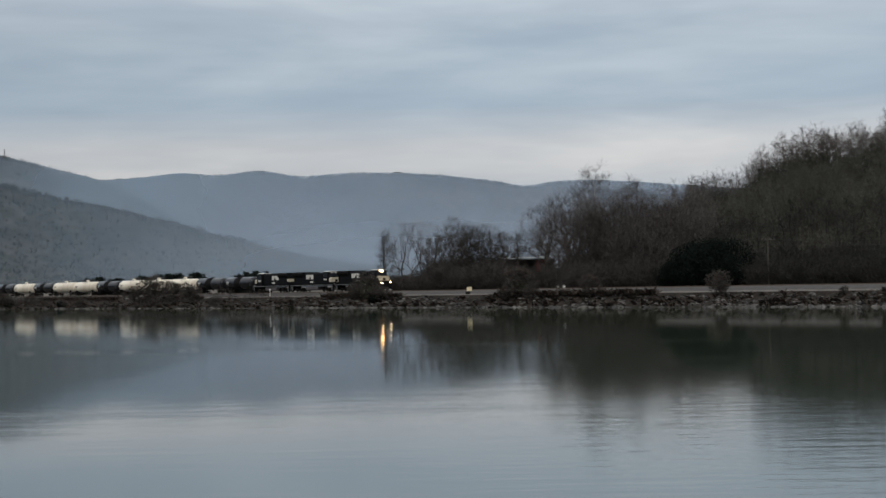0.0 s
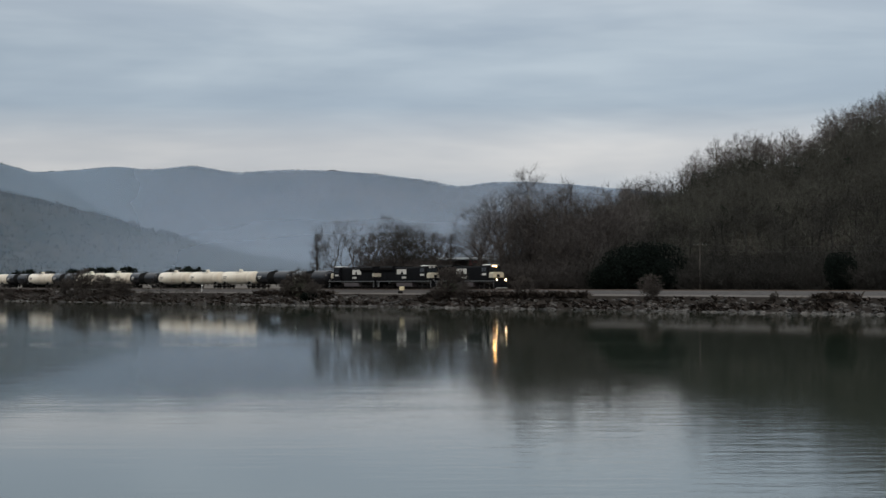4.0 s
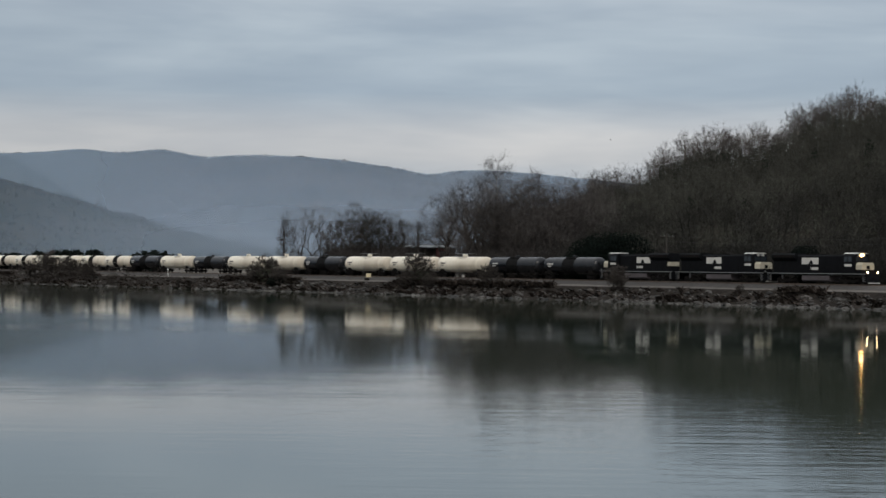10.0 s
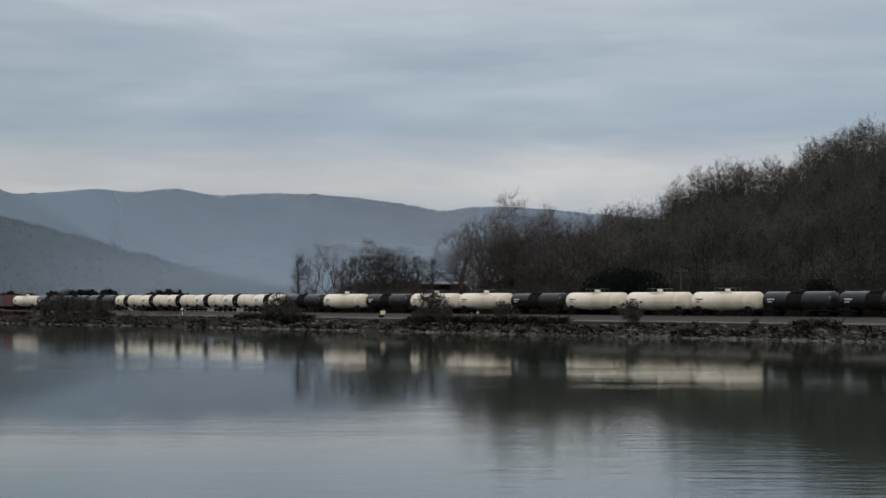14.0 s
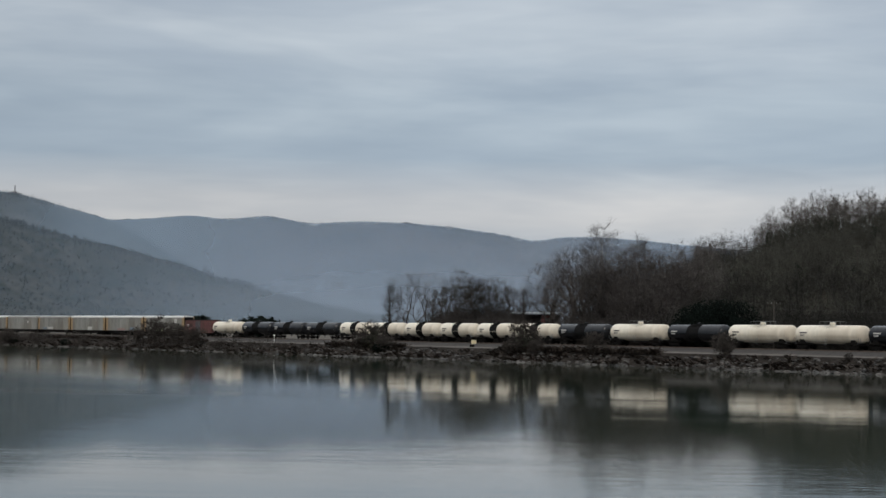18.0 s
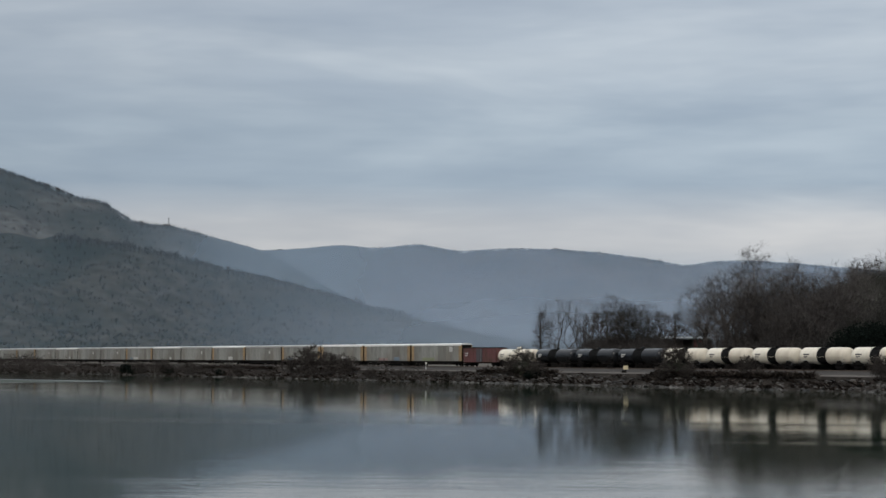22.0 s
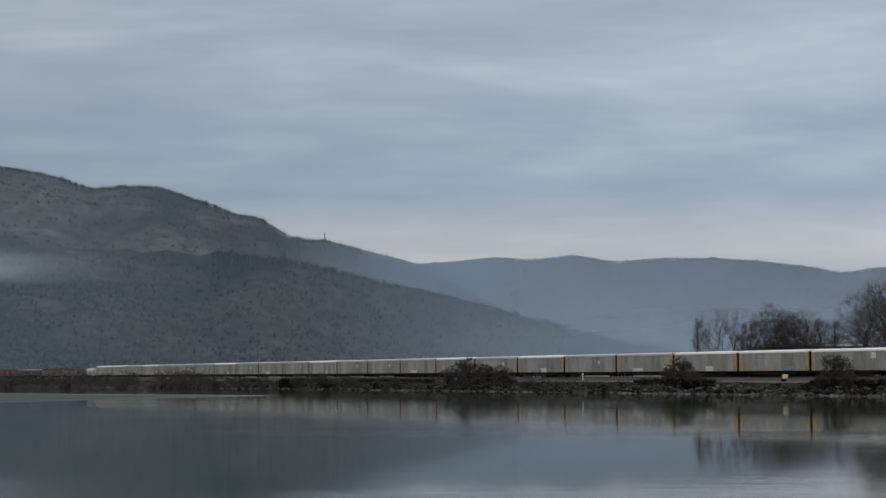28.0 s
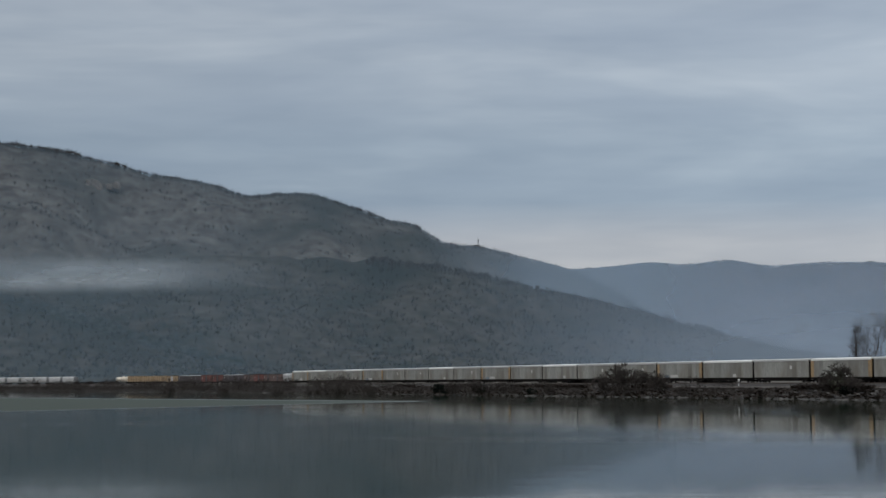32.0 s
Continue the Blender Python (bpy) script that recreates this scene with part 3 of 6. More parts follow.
LEFT_CREST = [(-50, 5.5), (-40, 6.9), (-32, 7.1), (-28, 6.75), (-26.1, 6.55), (-24.6, 6.35), (-23.2, 6.04), (-22, 5.74), (-20.4, 5.48), (-19.3, 5.14), (-18.3, 5.21), (-17.4, 5.15), (-16.4, 4.82), (-15.3, 4.45),
              (-14.7, 4.33), (-13.7, 3.78), (-12.85, 3.68), (-11.3, 3.30), (-10.3, 3.02), (-9.3, 2.55), (-8.2, 1.9), (-7, 1.1), (-5, 0.3)]
SPUR_CREST = [(-40, 3.2), (-26, 3.3), (-20, 3.5), (-17, 3.4), (-14, 3.15), (-12.5, 2.85), (-10.4, 2.34), (-8.8, 1.97), (-7.1, 1.48), (-5.5, 1.05), (-3.9, 0.66), (-2.4, 0.35), (-1.0, 0.1)]
FOOT_CREST = [(-50, 3.2), (-34, 2.9), (-28, 2.4), (-26, 2.15), (-24, 1.62), (-22, 0.95), (-20.5, 0.55), (-18, 0.25), (-15, 0.1)]
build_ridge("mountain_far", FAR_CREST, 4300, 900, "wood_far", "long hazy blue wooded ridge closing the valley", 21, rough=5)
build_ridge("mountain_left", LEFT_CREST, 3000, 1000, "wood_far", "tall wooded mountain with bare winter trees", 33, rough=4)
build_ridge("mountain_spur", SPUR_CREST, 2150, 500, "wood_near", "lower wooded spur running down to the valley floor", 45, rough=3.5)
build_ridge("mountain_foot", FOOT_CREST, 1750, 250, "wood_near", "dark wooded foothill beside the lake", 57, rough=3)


def mini_tree(seed):
    rs = random.Random(seed)
    sh = Shape().rod((0, 0, -1), (0, 0, 9), 0.35, 0.2, 3)
    for k in range(11):
        z = rs.uniform(3, 9)
        w = rs.uniform(0, 6.28)
        ln = rs.uniform(2.2, 4.2)
        sh.rod((0, 0, z), (math.cos(w) * ln, math.sin(w) * ln, z + ln * rs.uniform(0.6, 1.3)), 0.28, 0.12, 3)
    return sh.v, [f for f in sh.f if len(f) == 4]


def crest_woods(name, crest, r_crest, count, seed, az0, az1, label, mat):
    """Small bare trees that stand along a crest against the sky."""
    rs = random.Random(seed)
    kinds = [mini_tree(seed + k) for k in range(4)]
    spots = []
    for _ in range(count):
        az = rs.uniform(az0, az1)
        k = rs.random() ** 1.5
        r = r_crest - k * 70
        p = sight(az, float(heights(crest, az)), r_crest)
        q = sight(az, 0, r)
        s = rs.uniform(0.35, 0.7) + 0.25 * max(0.0, float(waves(az * 50, 0, seed, 60, 2)))
        spots.append((rs.randrange(4), q.x, q.y, p.z - 3.5 - 0.09 * (r_crest - r) - s, rs.uniform(0, 6.28), s, s))
    scatter(name, kinds, spots, mat, label, "woods")


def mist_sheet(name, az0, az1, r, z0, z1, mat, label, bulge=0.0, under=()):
    """A thin veil of mist; with under, a tinted sheet for air haze, its top cut to those crests."""
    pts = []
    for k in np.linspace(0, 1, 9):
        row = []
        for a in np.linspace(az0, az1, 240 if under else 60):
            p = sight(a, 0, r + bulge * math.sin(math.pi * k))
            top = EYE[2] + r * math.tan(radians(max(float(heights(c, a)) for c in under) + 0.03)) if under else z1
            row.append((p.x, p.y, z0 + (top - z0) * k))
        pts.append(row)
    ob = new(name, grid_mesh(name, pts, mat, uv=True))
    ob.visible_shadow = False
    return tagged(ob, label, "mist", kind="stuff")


crest_woods("far_crest_woods", FAR_CREST, 4300, 1500, 610, -12, 7, "fringe of tiny bare trees along the far ridge", "twig")
crest_woods("mountain_crest_woods", LEFT_CREST, 3000, 2000, 620, -28, -8, "fringe of bare trees along the mountain crest", "twig")
crest_woods("spur_crest_woods", SPUR_CREST, 2150, 900, 630, -16, -2, "fringe of bare trees along the spur", "twig")


def mountain_pines():
    """Dark evergreens dotted over the mountain faces in loose groves."""
    rs = np.random.RandomState(77)
    kinds = []
    for k in range(4):
        q = random.Random(900 + k)
        sh = Shape()
        for j in range(3):
            z, r = 0.5 + j * 2.0, (3.6, 3.8, 2.2)[j]
            ring = [(math.cos(w) * r * q.uniform(0.7, 1.2), math.sin(w) * r * q.uniform(0.7, 1.2), z + q.uniform(-0.6, 0.6)) for w in np.linspace(0, 5.2, 6)]
            sh.add(ring + [(q.uniform(-0.4, 0.4), q.uniform(-0.4, 0.4), z + 3.0)], [(i, (i + 1) % 6, 6, 6) for i in range(6)])
        kinds.append((sh.v, sh.f))
    spots = []
    for (X, Y, Z), count in zip(SURFACES[1:], (4500, 7500, 900)):
        grove = waves(X, Y, 88, 240, 4)
        cols = np.degrees(np.arctan2(X, Y))
        ok = np.argwhere((grove > np.where(Z < 70, 0.25, 0.62)) & (cols > -28) & (cols < -1) & (Z > 6))
        for i, j in ok[rs.choice(len(ok), count)]:
            s = rs.uniform(0.22, 0.52)
            spots.append((rs.randint(4), X[i, j] + rs.uniform(-9, 9), Y[i, j] + rs.uniform(-9, 9), Z[i, j] - 3, rs.uniform(0, 6.28), s, s))
    # extra evergreens packed above the foothill's crest to stand for its shadow band
    X, Y, Z = SURFACES[2]
    rise = np.degrees(np.arctan2(Z - EYE[2], np.hypot(X, Y))) - heights(FOOT_CREST, np.degrees(np.arctan2(X, Y)))
    ok = np.argwhere((rise > 0.0) & (rise < 0.3) & (np.degrees(np.arctan2(X, Y)) < -19.5) & (np.degrees(np.arctan2(X, Y)) > -28))
    for i, j in ok[rs.choice(len(ok), 3000)]:
        s = rs.uniform(0.35, 0.8)
        spots.append((rs.randint(4), X[i, j] + rs.uniform(-6, 6), Y[i, j] + rs.uniform(-6, 6), Z[i, j] - 3, rs.uniform(0, 6.28), s, s))
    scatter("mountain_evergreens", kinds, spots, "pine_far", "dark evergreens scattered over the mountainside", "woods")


def mountain_woods():
    """Bare trees that cover the mountain faces."""
    rs = np.random.RandomState(78)
    kinds = []
    for k in range(4):
        q = random.Random(950 + k)
        sh = Shape().rod((0, 0, -1), (0, 0, 8), 0.5, 0.3, 3)
        for _ in range(4):
            w, ln = q.uniform(0, 6.28), q.uniform(2, 3.6)
            sh.rod((0, 0, q.uniform(2, 5)), (math.cos(w) * ln, math.sin(w) * ln, q.uniform(6, 9)), 0.45, 0.3, 3)
        kinds.append((sh.v, [f for f in sh.f if len(f) == 4]))
    spots = []
    for (X, Y, Z), count in zip(SURFACES, (4000, 9000, 8500, 2500)):
        cols = np.degrees(np.arctan2(X[0], Y[0]))
        seen = np.flatnonzero((cols > -27) & (cols < 6))
        for i, j in zip(rs.randint(3, 45, count), rs.choice(seen, count)):
            if Z[i, j] > 8:
                s = rs.uniform(0.4, 0.8)
                spots.append((rs.randint(4), X[i, j] + rs.uniform(-7, 7), Y[i, j] + rs.uniform(-7, 7), Z[i, j] - 2.6, rs.uniform(0, 6.28), s, s))
    scatter("mountain_woods", kinds, spots, "slope_twig", "bare grey winter woods covering the mountain slopes", "woods")


mountain_pines()
mountain_woods()
# tinted see-through sheets stand in for haze, cut to the crests from the eye
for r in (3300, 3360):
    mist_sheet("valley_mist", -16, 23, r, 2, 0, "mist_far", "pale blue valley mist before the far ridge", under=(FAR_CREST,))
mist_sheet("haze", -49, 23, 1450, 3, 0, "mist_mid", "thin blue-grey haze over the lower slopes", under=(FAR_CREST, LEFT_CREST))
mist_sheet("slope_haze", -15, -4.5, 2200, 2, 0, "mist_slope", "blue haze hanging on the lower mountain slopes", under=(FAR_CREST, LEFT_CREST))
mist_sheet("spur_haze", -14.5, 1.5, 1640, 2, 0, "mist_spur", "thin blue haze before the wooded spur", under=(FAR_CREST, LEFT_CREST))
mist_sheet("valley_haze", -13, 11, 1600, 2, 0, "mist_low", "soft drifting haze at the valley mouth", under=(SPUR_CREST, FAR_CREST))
for r in (1920, 1950):
    mist_sheet("mist_streak", -30.5, -18.0, r, 86, 127, "mist_streak", "white streak of mist hanging on the mountainside", 40)
mist_sheet("smoke_puff", -4.2, -3.55, 2100, 34, 64, "smoke", "small pale puff of smoke in the valley", 10)

def build_cliff():
    """A band of bare pale rock under the mountain's crest."""
    rs = random.Random(71)
    ob = tagged(new("rock_cliff"), "band of bare pinkish rock below the crest", "cliff", kind="structure")
    for k in range(30):
        az = rs.choice((-23.72, -23.6, -23.45, -23.1, -22.95)) + rs.gauss(0, 0.07)
        r = 2940 + rs.uniform(-6, 6)
        p = sight(az, 5.28 + 0.2 * rs.random(), r)
        h, w = rs.uniform(3, 9), rs.uniform(1.5, 4)
        face = Shape()
        face.box(-w, w * 0.2, -6, 12, -4, h, 0.8).box(-w * 0.3, w, -4 - rs.uniform(0, 4), 12, -6, h * rs.uniform(0.5, 0.95), 0.7)
        part("rock", face, "cliff", ob, at=pose(p.x, p.y, p.z, 0, rs.uniform(-14, 14), -az))


build_cliff()


def build_sky_blocker():
    """Unseen shore added behind the viewer: closes the lake, blocks low sky, darkens reflections."""
    rows = []
    for k, (r, z) in enumerate(((18, -0.6), (22, 0.8), (34, 2.0), (60, 6), (110, 22), (170, 42), (260, 60), (420, 66))):
        row = []
        for w in np.linspace(98, 262, 90):
            a = radians(w)
            x, y = math.sin(a) * r * 1.3, math.cos(a) * r
            row.append((x, y, z + (0.04 * r * float(waves(x, y, 91, 45, 3)) if k > 2 else 0)))
        rows.append(row)
    tagged(new("unseen_sky_blocker", grid_mesh("unseen_sky_blocker", rows, "wood_near")), "unseen wooded shore added behind to block low sky light", "shore", kind="structure")


build_sky_blocker()

# ---- the wooded hill behind the line ----
HILL = [(-6, 0.0), (2.0, 0.0), (3.6, 4), (5.0, 12), (6.3, 22), (7.8, 25), (8.4, 32), (9.5, 37), (11.4, 41), (12.0, 46), (12.7, 50), (14, 53), (18, 60), (26, 75), (45, 80), (62, 60)]


def hill_z(az, r):
    foot = line_at(az) + 32
    top = 760.0
    s = min(max((r - foot) / (top - foot), 0), 1)
    z = 3.0 + float(heights(HILL, az)) * s ** 0.85
    if r > top:
        z -= (r - top) * 0.12
    return z


def build_hill():
    rows = []
    for k in np.linspace(0, 1, 34):
        row = []
        for az in np.arange(-4, 60, 0.5):
            r = line_at(az) + 28 + k * (960 - line_at(az) - 28)
            p = sight(az, 0, r)
            z = hill_z(az, r) + 0.5 * float(waves(p.x, p.y, 70, 25, 3)) * min(1, k * 5)
            row.append((p.x, p.y, z - 0.15 * (k == 0)))
        rows.append(row)
    tagged(new("wooded_hill", grid_mesh("wooded_hill", rows, "earth")), "steep hillside of brown leaf litter under bare trees", "hill", kind="structure")


build_hill()


# ---- trees ----
def crown_tree(seed, height, width, base=0.25, n=200, trunk=0.35, twigs=3, twig=0.055, lobes=6, step=0.07, lean=0.0, droop=0.0, narrow=0.0, leader=0.0, power=0.52):
    """Segments of a bare tree whose limbs reach out to fill an uneven rounded crown. narrow: how far the crown tapers to its top."""
    rs = np.random.RandomState(seed)
    z0 = height * base
    pos = [np.array((lean * z0 * k * k, 0.0, -0.3 + (z0 + 0.3) * k)) + np.append(rs.normal(0, 0.006 * height * k, 2), 0) for k in (0, 0.3, 0.6, 1.0)]
    up, far = [-1, 0, 1, 2], [0.0, 0.3 * z0, 0.6 * z0, z0]
    for k in range(1, 8 if leader else 1):
        pos.append(np.array((*(pos[-1][:2] + rs.normal(0, 0.008 * height, 2)), z0 + (leader * height - z0) * k / 7)))
        up.append(len(pos) - 2)
        far.append(far[-1] * 0.4 + 0.3 * pos[-1][2])
    low = z0 * 0.8
    mid, hz = (low + height * 0.97) / 2, (height * 0.97 - low) / 2
    bumps = rs.normal(0, 1, (lobes, 3))
    bumps /= np.linalg.norm(bumps, axis=1)[:, None]
    d = rs.normal(0, 1, (n, 3))
    d /= np.linalg.norm(d, axis=1)[:, None]
    grow_by = 0.72 + 0.34 * np.clip(((d @ bumps.T) ** 5).max(axis=1), 0, 1)
    d = d * (rs.uniform(0, 1, n) ** 0.42 * grow_by)[:, None]
    taper = 1 - narrow * np.clip(d[:, 2], -1, 1)
    aims = np.stack([d[:, 0] * width / 2 * taper + lean * z0, d[:, 1] * width / 2 * taper, mid + d[:, 2] * hz], -1)
    aims = aims[np.argsort(np.linalg.norm(aims - pos[3], axis=1))]
    ends = []
    for p in aims:
        have = np.array(pos[2:])
        gap = np.linalg.norm(have - p, axis=1)
        j = 2 + int(np.argmin(gap + 0.42 * np.array(far[2:]) + 1.2 * np.clip(have[:, 2] - p[2], 0, None)))
        a, g = pos[j], gap[j - 2]
        k = max(1, int(round(g / (height * step))))
        arch = np.array((0, 0, (0.10 - droop) * g))
        last = j
        for i in range(1, k + 1):
            w = i / k
            q = a + (p - a) * w + arch * math.sin(math.pi * w) + (rs.normal(0, 0.022 * g, 3) if i < k else 0)
            pos.append(q)
            up.append(last)
            far.append(far[last] + g / k)
            last = len(pos) - 1
        ends.append(last)
    heart = np.array((lean * z0, 0, mid - hz * 0.5))
    for e in ends:
        out = pos[e] - heart
        out /= np.linalg.norm(out) + 1e-6
        for _ in range(twigs):
            v = out * 0.7 + rs.normal(0, 0.62, 3) + np.array((0, 0, 0.15 - droop))
            v /= np.linalg.norm(v)
            pos.append(pos[e] + v * height * twig * rs.uniform(0.6, 1.4))
            up.append(e)
            far.append(0)
    load = np.zeros(len(pos))
    for i in range(len(pos) - 1, 0, -1):
        load[i] += 1 if load[i] == 0 else 0
        load[up[i]] += load[i]
    rad = np.maximum(0.012, trunk * (load / load[0]) ** power)
    top = max(p[2] for p in pos)
    segs = []
    for i in range(1, len(pos)):
        r0 = min(rad[up[i]], rad[i] * 1.35)
        level = 0 if rad[i] > trunk * 0.22 else 1 if rad[i] > trunk * 0.13 else 2
        segs.append((Vector(pos[up[i]]) * (height / top), Vector(pos[i]) * (height / top), r0, rad[i], level))
    return segs


def tubes(segs, sides=(6, 4, 3, 3, 3), thick=1.0):
    """Points and faces of tapered tubes round the segments, as arrays."""
    vs, fs, k = [], [], 0
    for a, b, r0, r1, level in segs:
        n = sides[min(level, len(sides) - 1)]
        d = (b - a)
        if d.length < 1e-6:
            continue
        s = d.orthogonal().normalized()
        t = d.normalized().cross(s)
        for p, r in ((a, r0 * thick), (b, r1 * thick)):
            for i in range(n):
                w = 2 * math.pi * i / n
                vs.append(tuple(p + s * (math.cos(w) * r) + t * (math.sin(w) * r)))
        for i in range(n):
            j = (i + 1) % n
            fs.append((k + i, k + j, k + n + j, k + n + i))
        k += 2 * n
    return vs, fs


def tree_meshes(name, segs, bark="bark", twig="twig", thick=1.0, cut=1):
    """Two meshes: trunk with limbs, and the crown of twigs."""
    low, high = Shape(), Shape()
    low.add(*tubes([s for s in segs if s[4] <= cut], thick=thick * 1.25))
    high.add(*tubes([s for s in segs if s[4] > cut], thick=thick * 0.85))
    return low.mesh(name + "_trunk", bark), high.mesh(name + "_crown", twig)


def leafy(seed, width, height, count, size, low=0.0, lobes=7):
    """Small leaf clumps, filling an uneven rounded crown."""
    rs = random.Random(seed)
    sh = Shape()
    blobs = [(Vector((rs.uniform(-0.33, 0.33) * width, rs.uniform(-0.33, 0.33) * width, low + (height - low) * rs.uniform(0.25, 0.72))), rs.uniform(0.26, 0.4)) for _ in range(lobes)]
    blobs.append((Vector((0, 0, low + (height - low) * 0.6)), 0.4))
    for _ in range(count):
        c, k = rs.choice(blobs)
        d = Vector((rs.gauss(0, 1), rs.gauss(0, 1), rs.gauss(0, 1))).normalized()
        q = c + Vector((d.x * width * k, d.y * width * k, d.z * (height - low) * k)) * rs.uniform(0.6, 1.08)
        if q.z < 0.1:
            q.z = rs.uniform(0.1, 0.5)
        n = (d + Vector((rs.uniform(-1, 1), rs.uniform(-1, 1), rs.uniform(-0.4, 1))) * 0.8).normalized()
        s = n.orthogonal().normalized()
        s.rotate(Matrix.Rotation(rs.uniform(0, 6.28), 3, n))
        t = n.cross(s)
        z = size * rs.uniform(0.6, 1.4)
        sh.add([q - s * z * 0.5, q + t * z * 0.4, q + s * z * 0.6, q - t * z * 0.45 + n * z * 0.2, q + n * z * 0.45], [(0, 1, 4), (1, 2, 4), (2, 3, 4), (3, 0, 4)])
    return sh


def plant(thing_name, meshes, az, r, z, turn, scale, label, category="tree", group="", names=("trunk", "crown")):
    """A thing of its own from shared meshes, standing at az and r."""
    p = sight(az, 0, r)
    ob = new(thing_name)
    ob.matrix_basis = Matrix.LocRotScale((p.x, p.y, z), Euler((0, 0, turn)), (scale,) * 3)
    for nm, me in zip(names, meshes):
        part(nm, me, None, ob)
    return tagged(ob, label, category, group)


def build_tall_trees():
    kinds = {
        "oak": tree_meshes("oak", crown_tree(3, 22, 17, 0.26, 420, 0.46, 9, 0.06, 9), "bark", "crown_twig", thick=0.95),
        "broad": tree_meshes("broad", crown_tree(8, 18, 13, 0.16, 420, 0.36, 10, 0.065, 8), "bark", "twig", thick=1.0),
        "tall": tree_meshes("tall", crown_tree(14, 26, 11, 0.32, 330, 0.30, 9, 0.05, 6, narrow=0.4, leader=0.8), "pale_bark", "crown_twig", thick=0.8),
        "slim": tree_meshes("slim", crown_tree(19, 16, 8, 0.15, 200, 0.2, 9, 0.07, 5, narrow=0.35, leader=0.7), "bark", "crown_twig", thick=0.85),
        "fork": tree_meshes("fork", crown_tree(27, 17, 15, 0.14, 300, 0.32, 9, 0.065, 7), "bark", "crown_twig", thick=0.85),
        "spire": tree_meshes("spire", crown_tree(31, 14, 3.4, 0.06, 150, 0.2, 7, 0.07, 4, narrow=0.7, leader=0.93), "bark", "twig", thick=0.9),
    }
    base = {"oak": 22, "broad": 18, "tall": 26, "slim": 16, "fork": 17, "spire": 14}
    words = {"oak": "bare spreading oak with dark winter twigs", "broad": "bare broad-crowned tree with dense dark twigs", "tall": "tall bare pale-barked tree with an upright crown",
             "slim": "slim bare tree with upright twigs", "fork": "bare many-stemmed tree behind the railway", "spire": "narrow dark leafless tree behind the railway"}
    # degrees, metres behind the line, top in degrees up, kind
    stands = [(-2.36, 30, 1.57, "spire"), (-1.62, 34, 1.76, "fork"), (-1.15, 40, 1.3, "slim"), (-0.22, 24, 1.86, "broad"), (-0.65, 36, 1.55, "broad"), (0.2, 30, 1.6, "broad"), (0.72, 36, 1.58, "broad"), (1.4, 34, 1.52, "spire"),
              (1.1, 52, 1.35, "fork"), (2.05, 60, 1.5, "slim"), (2.78, 38, 2.62, "oak"), (3.05, 54, 2.6, "oak"), (2.2, 46, 2.15, "oak"), (3.49, 64, 3.32, "tall"), (3.75, 46, 2.55, "oak"), (3.35, 30, 2.1, "broad"), (3.8, 32, 2.2, "broad"),
              (4.2, 46, 2.66, "oak"), (4.62, 60, 2.95, "tall"), (4.5, 34, 2.4, "broad"), (5.0, 52, 2.66, "oak"), (5.3, 40, 2.4, "broad"), (5.65, 52, 2.5, "oak"), (5.95, 60, 2.55, "fork"), (2.55, 22, 1.1, "slim"), (4.4, 24, 1.7, "broad"), (6.2, 80, 2.75, "oak"), (4.9, 26, 1.9, "fork")]
    for i, (az, back, el, kind) in enumerate(stands):
        r = line_at(az) + back
        z = hill_z(az, r) - 0.1
        h = EYE[2] + r * math.tan(radians(el + 0.1)) - z
        plant("bare_tree", kinds[kind], az, r, z, i * 1.7, h / base[kind], words[kind], "tree", "bare trees behind the railway")
    return kinds


TREES = build_tall_trees()


